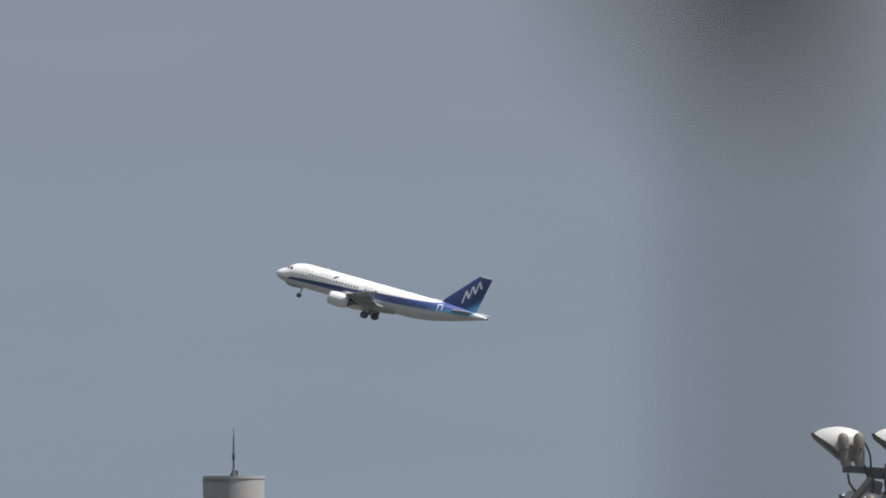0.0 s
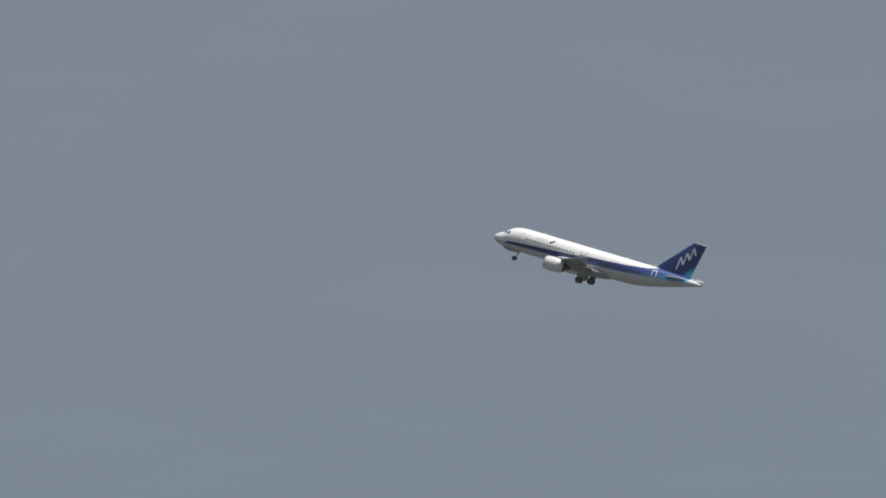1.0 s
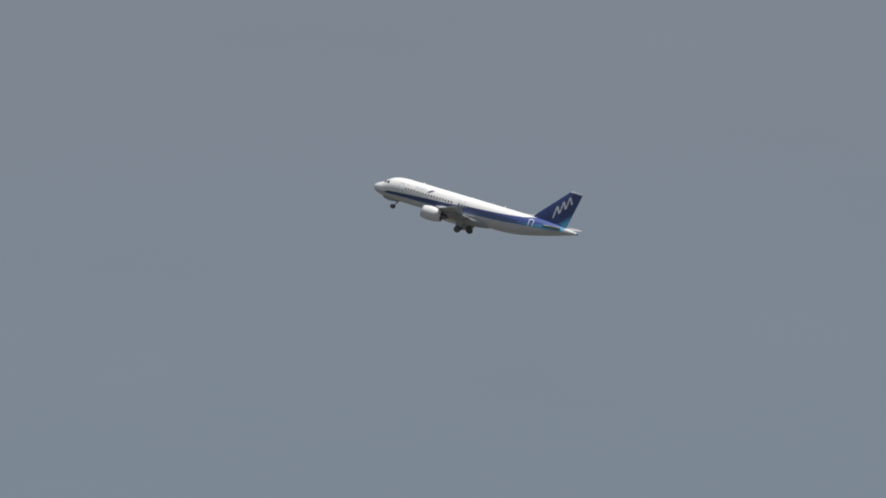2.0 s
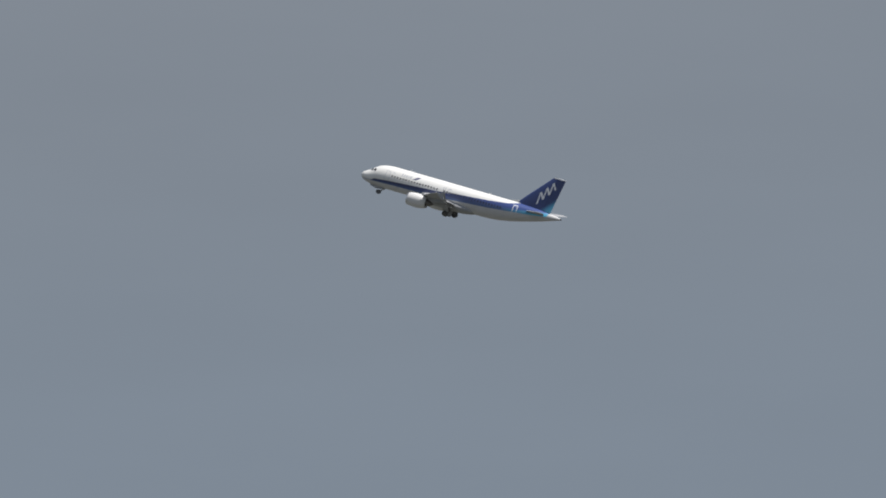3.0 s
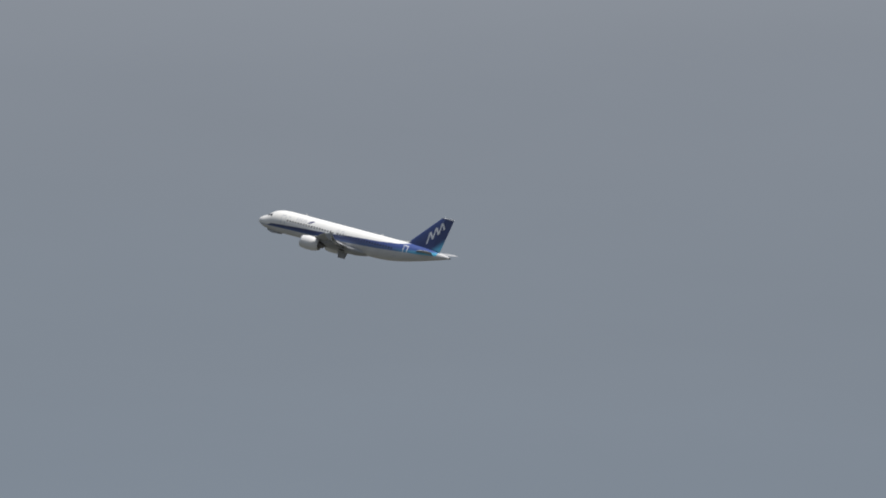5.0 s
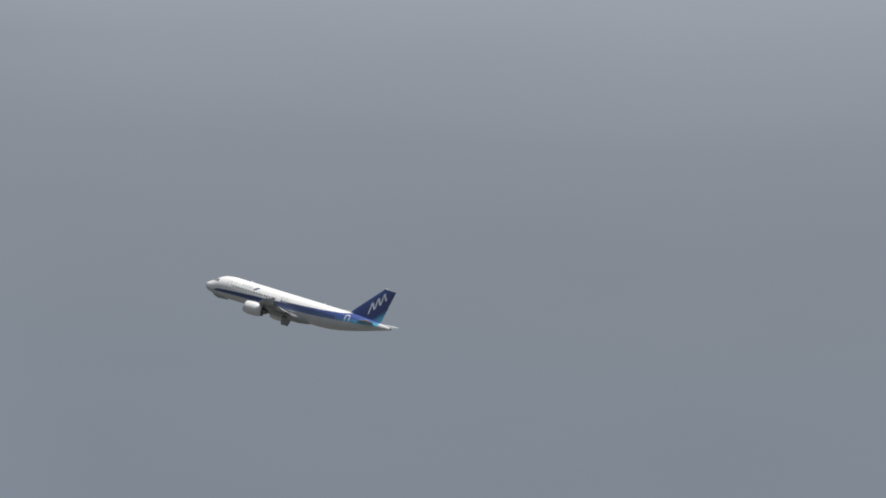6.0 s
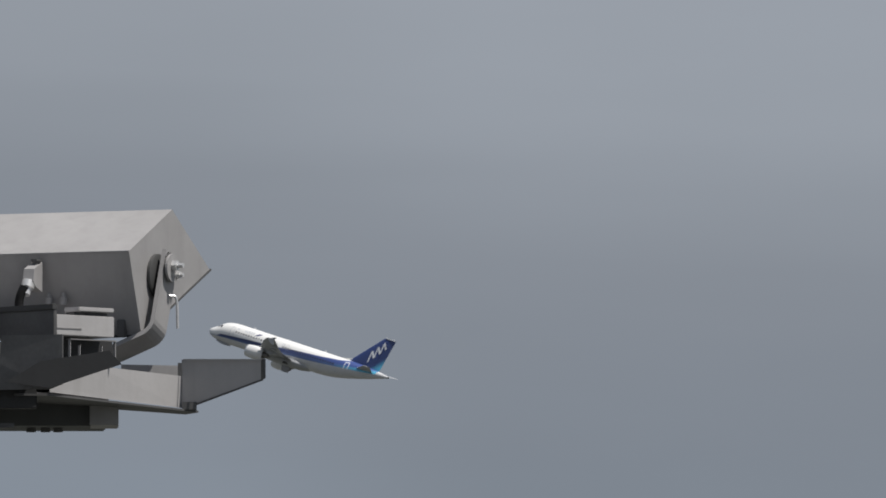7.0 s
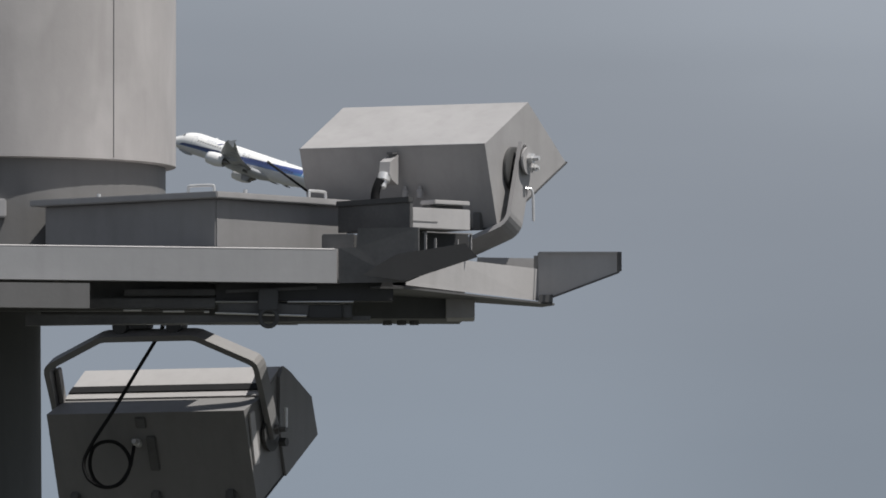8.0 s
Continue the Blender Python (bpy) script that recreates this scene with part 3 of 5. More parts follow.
def head_platform():
    p = thing("head_platform", MAST, "grey steel channel platform ring round the mast head", "platform")
    zb, hb = -0.075, 0.135
    # front channel, its ring neighbours and the rear ones
    ring = [(-1.30, -1.98), (1.428, -1.355), (1.62, -0.30), (1.52, 0.62)]
    for i, (a, b) in enumerate(zip(ring, ring[1:])):
        front = beam(p, a, b, zb, hb, 0.06, BEAM_PAINT if i == 0 else GALV)
        if i == 0:
            # pale rod stands in for the sunlit highlight along the top edge
            part("edge_highlight", rod(bmesh.new(), (0.004, 0.0035, hb - 0.003), (2.79, 0.0035, hb - 0.003), 0.0045, 10), GALV_LIGHT, front, "pale rod painted in as the top edge highlight", smooth=True)
    for a, b in (((1.93, 1.34), (1.30, 1.34)), ((-1.0, 0.93), (-1.75, 0.4)), ((-1.75, 0.4), (-1.75, -0.9)), ((-1.75, -0.9), (-1.30, -1.98))):
        beam(p, a, b, zb, hb, 0.06, GALV)
    beam(p, (1.30, 0.93), (-1.0, 0.93), zb - 0.022, hb, 0.06, GALV)
    # hanger rail over the lower lamp's yoke
    part("hanger_rail", boxed((-0.10, 0.045, 0.428), (0.86, 0.20, 0.03)), STEEL_DARK, p, "dark hanger rail", m=pose(0.630, 1.24, -0.470, 0, 0, -25))
    # two sheets added overhead to keep sun off the lower lamp's end
    part("outer_shade_sheet", boxed((1.65, 1.18, zb + 0.03), (0.60, 1.24, 0.02)), STEEL_DARK, p)
    part("inner_shade_sheet", boxed((1.27, 1.43, zb + 0.03), (0.16, 0.56, 0.02)), STEEL_DARK, p)
    for x in (-0.7, 1.27, 1.45, 1.91):
        part("tie_bar", boxed((x, 1.0 if x > 1 else 0.8, zb + 0.05), (0.05, 0.66 if x > 1 else 0.26, 0.05)), STEEL_DARK, p)
    bm = bmesh.new()
    plate(bm, [(1.434, -1.345, zb), (1.434, -1.345, zb + 0.14), (1.505, -1.366, zb + 0.14), (1.51, -1.368, zb + 0.215), (1.75, -1.44, zb + 0.215), (1.75, -1.44, zb + 0.02), (1.70, -1.43, zb)], (0.004, 0.006, 0))
    part("corner_gusset", bm, STEEL_DARK, p, "dark gusset plate")
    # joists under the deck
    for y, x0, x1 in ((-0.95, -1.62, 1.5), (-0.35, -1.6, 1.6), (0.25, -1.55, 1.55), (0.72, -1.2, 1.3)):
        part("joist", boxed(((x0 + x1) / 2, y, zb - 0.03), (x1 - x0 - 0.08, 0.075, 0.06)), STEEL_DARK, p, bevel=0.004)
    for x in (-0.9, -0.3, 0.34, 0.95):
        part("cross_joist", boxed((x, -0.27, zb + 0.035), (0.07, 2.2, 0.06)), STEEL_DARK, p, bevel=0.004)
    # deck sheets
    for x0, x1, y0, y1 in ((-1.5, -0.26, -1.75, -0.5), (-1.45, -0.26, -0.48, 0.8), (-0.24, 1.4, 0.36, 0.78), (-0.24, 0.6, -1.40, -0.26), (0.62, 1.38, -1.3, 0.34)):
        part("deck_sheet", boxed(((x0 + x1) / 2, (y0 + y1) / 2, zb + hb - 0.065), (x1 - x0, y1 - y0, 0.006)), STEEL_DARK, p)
    # sheets added between the channels to stop sunlight through the deck
    part("sun_stop_sheet", boxed((-0.02, -0.20, -0.002), (2.84, 2.16, 0.004)), STEEL_DARK, p, "dark sheet added to stop sun through the deck")
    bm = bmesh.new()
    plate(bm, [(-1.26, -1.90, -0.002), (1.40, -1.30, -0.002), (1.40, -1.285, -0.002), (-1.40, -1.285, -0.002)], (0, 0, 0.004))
    part("sun_stop_sheet", bm, STEEL_DARK, p, "dark sheet added to stop sun through the deck")
    # added cover that shades the dark channel at the corner
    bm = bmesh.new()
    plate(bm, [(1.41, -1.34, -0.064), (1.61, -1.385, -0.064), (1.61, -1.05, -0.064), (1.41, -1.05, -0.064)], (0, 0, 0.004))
    part("corner_shade_sheet", bm, STEEL_DARK, p, "dark corner sheet added for shade")
    # underside trays
    for x0, x1, y0, y1 in ((0.6, 1.60, -1.15, -0.1), (-1.4, 1.0, -0.1, 0.5)):
        part("underside_tray", boxed(((x0 + x1) / 2, (y0 + y1) / 2, zb - 0.012), (x1 - x0, y1 - y0, 0.02)), CABINET_PAINT, p, bevel=0.003)
    # short lower channel at the pole
    beam(p, (-1.2, -2.00), (0.462, -1.625), -0.188, 0.098, 0.05, DRUM_PAINT, "lower_channel")
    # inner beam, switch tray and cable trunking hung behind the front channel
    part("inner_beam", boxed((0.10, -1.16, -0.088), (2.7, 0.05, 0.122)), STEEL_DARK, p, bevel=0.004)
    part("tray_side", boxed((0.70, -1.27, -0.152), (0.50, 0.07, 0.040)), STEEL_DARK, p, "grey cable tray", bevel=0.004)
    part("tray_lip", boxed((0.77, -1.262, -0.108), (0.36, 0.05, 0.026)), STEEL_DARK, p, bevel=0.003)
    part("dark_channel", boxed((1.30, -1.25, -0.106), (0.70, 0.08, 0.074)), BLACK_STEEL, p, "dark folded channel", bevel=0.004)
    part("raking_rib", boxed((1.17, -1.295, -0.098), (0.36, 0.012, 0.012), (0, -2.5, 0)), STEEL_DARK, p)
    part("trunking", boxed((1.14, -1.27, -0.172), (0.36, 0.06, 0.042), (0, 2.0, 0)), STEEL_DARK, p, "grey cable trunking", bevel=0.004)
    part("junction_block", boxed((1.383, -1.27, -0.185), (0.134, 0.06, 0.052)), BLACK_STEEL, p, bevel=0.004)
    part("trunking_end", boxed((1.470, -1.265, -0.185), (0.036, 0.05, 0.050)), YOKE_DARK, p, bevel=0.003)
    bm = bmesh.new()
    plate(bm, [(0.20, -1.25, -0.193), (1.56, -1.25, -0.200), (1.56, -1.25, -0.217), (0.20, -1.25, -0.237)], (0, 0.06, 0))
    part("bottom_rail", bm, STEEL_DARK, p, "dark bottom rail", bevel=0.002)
    # thin zinc strips standing in for sunlit edges under the platform
    for x0, x1, z in ((0.949, 1.116, -0.148), (1.234, 1.494, -0.148), (0.588, 0.659, -0.181), (0.744, 0.828, -0.185), (0.905, 0.925, -0.187), (0.949, 1.309, -0.197)):
        part("sunlit_edge", boxed(((x0 + x1) / 2, -1.312, z), (x1 - x0, 0.012, 0.0032), (-20, 1.8 if z < -0.19 else 0, 0)), ZINC, p, "bright thin strip standing in for a sunlit edge")
    part("underside_box", boxed((1.42, -0.58, -0.133), (1.0, 0.45, 0.108)), POLE_PAINT, p, bevel=0.006)
    part("end_block", boxed((1.915, -0.72, -0.14), (0.115, 0.3, 0.095)), GALV, p, bevel=0.004)
    for x in (1.625, 1.682, 1.732):
        part("bolt", lathe([(0, 0.019), (0.016, 0.019), (0.016, 0.010), (0.03, 0.010)], 8, "Z", False, None, pose(x, -0.62, -0.204)), STEEL_DARK, p, smooth=True)
    # lifting eye
    bm = tube([(0.034 * math.cos(a), 0, 0.034 * math.sin(a)) for a in [2 * math.pi * k / 20 for k in range(20)]], 0.009, 8, True)
    part("lifting_eye", bm, YOKE_DARK, p, "dark lifting eye", smooth=True, m=pose(1.160, -1.34, -0.212))
    part("eye_shank", boxed((1.159, -1.335, -0.140), (0.078, 0.03, 0.085)), YOKE_DARK, p, bevel=0.004)
    # cantilever bracket running out past the lamp
    bm = bmesh.new()
    plate(bm, [(1.700, -1.30, -0.080), (1.700, -1.30, -0.062), (1.885, -1.12, 0.033), (2.222, -0.78, 0.012), (2.222, -0.78, -0.115)], (0.004, 0.004, 0))
    part("bracket_web", bm, GALV_LIGHT, p, "pale lit bracket plate")
    bm = bmesh.new()
    plate(bm, [(2.226, -0.782, -0.118), (2.226, -0.782, 0.077), (2.552, -0.97, 0.067), (2.552, -0.97, -0.008), (2.285, -0.815, -0.100)], (-0.003, 0.005, 0))
    nose = part("bracket_nose", bm, GALV_LIGHT, p, "tapered grey bracket end")
    bm = bmesh.new()
    plate(bm, [(2.542, -0.985, -0.012), (2.542, -0.985, 0.068), (2.554, -0.993, 0.068), (2.554, -0.993, -0.008)], (-0.006, 0.012, 0))
    part("end_rim", bm, STEEL_DARK, nose, "dark folded rim")
    bm = bmesh.new()
    plate(bm, [(2.232, -0.800, 0.074), (2.232, -0.800, 0.079), (2.552, -0.985, 0.069), (2.552, -0.985, 0.064)], (-0.004, 0.008, 0))
    part("top_rim", bm, GALV_LIGHT, nose)
    bm = bmesh.new()
    plate(bm, [(2.286, -0.835, -0.106), (2.286, -0.835, -0.098), (2.545, -0.985, -0.008), (2.545, -0.985, -0.016)], (-0.012, 0.05, 0))
    part("bracket_flange", bm, STEEL_DARK, p)
    bm = bmesh.new()
    plate(bm, [(1.985, -0.70, -0.05), (1.985, -0.70, 0.062), (2.222, -0.62, 0.062), (2.222, -0.62, -0.05)], (-0.002, 0.006, 0))
    part("bracket_rear_web", bm, GALV, p)
    part("bracket_stiffener", boxed((2.216, -0.72, 0.030), (0.016, 0.10, 0.07)), STEEL_DARK, p)
    bm = bmesh.new()
    plate(bm, [(1.56, -1.31, -0.086), (1.70, -1.29, -0.086), (2.29, -0.77, -0.125), (2.24, -0.62, -0.125), (1.60, -0.72, -0.086)], (0, 0, -0.008))
    part("bracket_sole", bm, STEEL_DARK, p)
    part("toe_block", boxed((2.255, -0.78, -0.108), (0.055, 0.08, 0.03)), STEEL_DARK, p)
    part("side_block", boxed((1.44, -1.12, 0.096), (0.13, 0.1, 0.065), (0, 0, -10)), STEEL_DARK, p, bevel=0.004)
    return p


def plate(bm, pts, th):
    """A flat plate with the given outline and thickness vector."""
    th = Vector(th)
    a = [bm.verts.new(Vector(q)) for q in pts]
    b = [bm.verts.new(Vector(q) + th) for q in pts]
    bm.faces.new(a)
    bm.faces.new(b[::-1])
    for i in range(len(a)):
        j = (i + 1) % len(a)
        bm.faces.new((a[i], b[i], b[j], a[j]))
    return bm


def mast_hood():
    """The cylinder over the winch head, with its drum."""
    h = thing("mast_hood", MAST @ pose(0, 0, 0.06), "weathered cream cylindrical hood over the mast head", "hood")
    part("drum", lathe([(0, 0.731), (0.45, 0.731)], 64), DRUM_PAINT, h, "dark grey steel drum", smooth=True)
    part("cover", lathe([(0.398, 0.745), (0.402, 0.772), (1.86, 0.772), (1.92, 0.70), (1.94, 0.10)], 72), HOOD_PAINT, h, "weathered cream cover", smooth=True)
    part("seam", boxed((0, 0, 0), (0.003, 0.005, 1.44)), CABINET_PAINT, h, "grey vertical seam", m=pose(0.533, -0.5585, 1.13, 0, 0, 43.6))
    part("latch", boxed((0.065, -0.745, 0.195), (0.09, 0.05, 0.075)), GALV_LIGHT, h, bevel=0.006)
    for a in (250, 268, 300, 322):
        part("drum_bolt", lathe([(0.725, 0.011), (0.745, 0.011)], 8, "X"), ZINC, h, m=pose(0, 0, 0.13, 0, 0, a))


def control_cabinet():
    """Flat steel cabinet with an overhanging lid, one corner to the terrace."""
    yaw = 50.0
    c = thing("control_cabinet", MAST @ pose(0.956, -1.42, 0.062, 0, 0, yaw), "flat grey steel cabinet with an overhanging lid", "cabinet")
    lx, ly, hz = 0.80, 0.90, 0.195
    part("body", boxed((lx / 2 + 0.02, ly / 2 + 0.02, hz / 2), (lx, ly, hz)), CABINET_PAINT, c, bevel=0.006)
    part("lid", boxed((lx / 2 + 0.02, ly / 2 + 0.0275, hz + 0.013), (lx + 0.07, ly + 0.085, 0.026)), GALV, c, "overhanging sheet lid", bevel=0.004)
    for x, y, r in ((0.10, 0.10, 90), (0.62, 0.05, 0)):
        bm = tube(arc([(0, 0, 0), (0, 0, 0.026), (0.012, 0, 0.034), (0.108, 0, 0.034), (0.12, 0, 0.026), (0.12, 0, 0)], 4), 0.006, 8)
        part("handle", bm, ZINC, c, "bright round-bar handle", smooth=True, m=pose(x, y, hz + 0.024, 0, 0, r + 8))
    part("lid_stud", lathe([(0, 0.008), (0.018, 0.008)], 8), ZINC, c, m=pose(0.22, 0.04, hz + 0.026))
    part("lid_stud", lathe([(0, 0.008), (0.016, 0.008)], 8), ZINC, c, m=pose(0.05, 0.66, hz + 0.026))


def lamp_base():
    """Ballast box and post that carry the upper floodlight."""
    b = thing("ballast_box", MAST @ pose(1.726, -1.28, 0.145, 0, 0, 41), "grey layered ballast box under a floodlight", "box")
    part("body", boxed((0.152, 0.215, 0.043), (0.304, 0.43, 0.082)), GALV_LIGHT, b, bevel=0.003)
    part("seam_strip", boxed((0.065, -0.0005, 0.030), (0.13, 0.003, 0.004)), CABINET_PAINT, b, "dark worn seam")
    part("tab_packer", boxed((0.21, 0.06, 0.093), (0.17, 0.05, 0.018)), STEEL_DARK, b)
    part("lid_tab", boxed((0.21, 0.045, 0.109), (0.185, 0.09, 0.018)), GALV_LIGHT, b, "pale tab on the lid", bevel=0.003)
    # dark plate carries the shade on the side away from the sun
    part("shade_panel", boxed((-0.008, 0.215, 0.059), (0.016, 0.436, 0.120)), STEEL_DARK, b, "dark panel standing in for shade on the end", bevel=0.002)
    part("end_panel_lip", boxed((-0.012, 0.215, 0.113), (0.026, 0.440, 0.022)), YOKE_DARK, b, "dark folded lip", bevel=0.002)
    q = thing("lamp_post_foot", MAST @ pose(1.735, -1.22, -0.06, 0, 0, 41), "dark steel post foot with flanges", "bracket")
    part("body", boxed((0.13, 0.205, 0.095), (0.23, 0.21, 0.19)), STEEL_DARK, q, bevel=0.003)
    # black front and rear pieces paint in the shade under the ballast box
    part("recess_shade_plate", boxed((0.165, 0.055, 0.10), (0.31, 0.02, 0.205)), BLACK_STEEL, q, "dark plate painting in the shade of the recess")
    part("rear_web", boxed((0.20, 0.25, 0.098), (0.26, 0.20, 0.19)), BLACK_STEEL, q)
    for x, z0, z1 in ((0.022, 0.118, 0.192), (0.073, 0.126, 0.170), (0.188, 0.126, 0.170), (0.258, 0.122, 0.192)):
        part("flange", boxed((x, -0.040, (z0 + z1) / 2), (0.0026, 0.012, z1 - z0)), GALV_LIGHT, q, "thin pale flange edge")
    part("head_strip", boxed((0.14, -0.035, 0.193), (0.24, 0.03, 0.004)), CABINET_PAINT, q)
    # black plate added for the shaded underside of the yoke strap
    bm = bmesh.new()
    plate(bm, [(1.983, -1.46, 0.022), (1.935, -1.46, 0.076), (1.662, -1.46, 0.033), (1.528, -1.46, -0.049), (1.70, -1.46, -0.072)], (0, 0.012, 0))
    part("strap_shade_plate", bm, BLACK_STEEL, q, "dark raking plate for the shaded yoke strap underside", m=q.matrix_basis.inverted() @ MAST)
    part("gusset", prism([(-0.04, -0.0), (0.16, 0.0), (0.16, 0.17)], 0.012), STEEL_DARK, q, m=pose(0.02, 0.12, 0.01, 0, 0, 90))


def flood(name, m, profile, width, glass, label, group, paint):
    """A large box floodlight: a folded sheet body, glass frame and seams."""
    f = thing(name, m, label, "floodlight", group)
    part("housing", prism(profile, width), paint, f, bevel=0.004)
    # glass frame along the open edge
    (d0, h0), (d1, h1) = glass
    ang = math.degrees(math.atan2(h1 - h0, d1 - d0))
    L = math.hypot(d1 - d0, h1 - h0)
    part("glass_frame", boxed((0, L / 2, -0.004), (width + 0.010, L + 0.02, 0.008)), YOKE_DARK, f, "dark glass frame", bevel=0.002, m=pose(0, d0, h0, ang))
    part("glass", boxed((0, L / 2, -0.015), (width - 0.06, L - 0.06, 0.006)), GLASS_DARK, f, "dark lamp glass", m=pose(0, d0, h0, ang))
    return f


def upper_flood():
    W = 0.815
    m = MAST @ pose(1.643, -0.70, 0.503, 0, 0, -25)
    prof = [(0, 0), (0.41, 0.19), (0.77, -0.03), (0.12, -0.325)]
    f = flood("large_floodlight", m, prof, W, [(0.12, -0.325), (0.77, -0.03)], "large grey box floodlight standing on the platform, aimed down", "floodlights on the high mast", GALV)
    # cable gland and conduit on the rear
    part("gland_box", prism([(0, 0.10), (-0.075, 0.07), (-0.085, 0.02), (-0.06, 0.0), (0, -0.02)], 0.046), GALV, f, "grey cable entry", bevel=0.006, m=pose(0.008, -0.005, -0.135))
    part("gland", lathe([(0, 0.026), (0.03, 0.026), (0.034, 0.018), (0.06, 0.016)], 14, "Y", False), ZINC, f, "bright cable gland", smooth=True, m=pose(0.004, -0.075, -0.115, -115))
    part("gland_nut", lathe([(0, 0.016), (0.018, 0.016), (0.018, 0.024), (0.026, 0.024)], 6), STEEL_DARK, f, m=pose(0.010, -0.02, -0.05))
    bm = tube(arc([(0.0, -0.105, -0.135), (-0.018, -0.115, -0.19), (-0.018, -0.115, -0.27), (-0.012, -0.11, -0.34)]), 0.018, 10)
    part("conduit", bm, RUBBER, f, "dark flexible conduit", smooth=True)
    for x in (0.04, 0.105):
        part("hinge_bolt", lathe([(0, 0.015), (0.03, 0.014), (0.034, 0.009), (0.048, 0.008)], 10), GALV, f, smooth=True, m=pose(x, 0.035, -0.205))
    part("clip", boxed((0.33, 0.105, -0.30), (0.035, 0.03, 0.07)), STEEL_DARK, f, bevel=0.004)
    # stay rod from the far end
    part("stay_rod", rod(bmesh.new(), (-0.40, 0.06, -0.165), (-0.55, 0.0, -0.045), 0.005, 8), RUBBER, f, smooth=True)
    # yoke: flat strap bent under the lamp, with slotted pivot discs
    bend = [(W / 2 + 0.045 - 0.075 * (1 - math.cos(a)), -0.235 - 0.07 * math.sin(a)) for a in [math.pi / 2 * k / 5 * 0.75 for k in range(6)]]
    part("yoke", strap([(W / 2 + 0.045, 0.07)] + bend + [(0.07, -0.455), (-0.07, -0.455), (-W / 2 - 0.005, -0.305), (-W / 2 - 0.045, -0.25), (-W / 2 - 0.045, -0.17)], 0.12, 0.018), GALV, f, "flat steel yoke", bevel=0.003, m=pose(0, 0.27, -0.065, -21))
    part("yoke_head", lathe([(-0.009, 0.06), (0.009, 0.06)], 28, "X"), GALV, f, "rounded yoke head", smooth=True, m=pose(0, 0.27, -0.065, -21) @ pose(W / 2 + 0.045, 0, 0.022))
    for s in (1,):
        part("pivot_disc", lathe([(0, 0.088), (0.012, 0.088), (0.016, 0.08)], 28, "X"), YOKE_DARK, f, smooth=True, m=pose(s * (W / 2 + 0.002) - (0 if s > 0 else 0.016), 0.255, -0.085))
        part("scale_disc", lathe([(0, 0.056), (0.010, 0.056)], 24, "X"), GALV, f, m=pose(s * (W / 2 + 0.064) - (0 if s > 0 else 0.01), 0.26, -0.055))
        part("pivot_bolt", lathe([(0, 0.022), (0.02, 0.022), (0.02, 0.012), (0.045, 0.011)], 6, "X"), ZINC, f, m=pose(s * (W / 2 + 0.074) - (0 if s > 0 else 0.045), 0.26, -0.045))
        part("arc_bolt", lathe([(0, 0.016), (0.018, 0.016), (0.018, 0.01), (0.03, 0.009)], 6, "X"), ZINC, f, m=pose(s * (W / 2 + 0.07) - (0 if s > 0 else 0.03), 0.30, -0.08))
    bm = tube(arc([(-0.03, -0.01, 0.0), (0.0, 0.02, 0.008), (0.016, 0.03, -0.01), (0.018, 0.034, -0.122)], 5), 0.0055, 8)
    part("locking_pin", bm, ZINC, f, "bright bent locking pin", smooth=True, m=pose(W / 2 + 0.060, 0.26, -0.172))
    part("fold_seam", boxed((0, 0, 0), (W + 0.002, 0.005, 0.005)), GALV, f, m=pose(0, 0.0, 0.0))


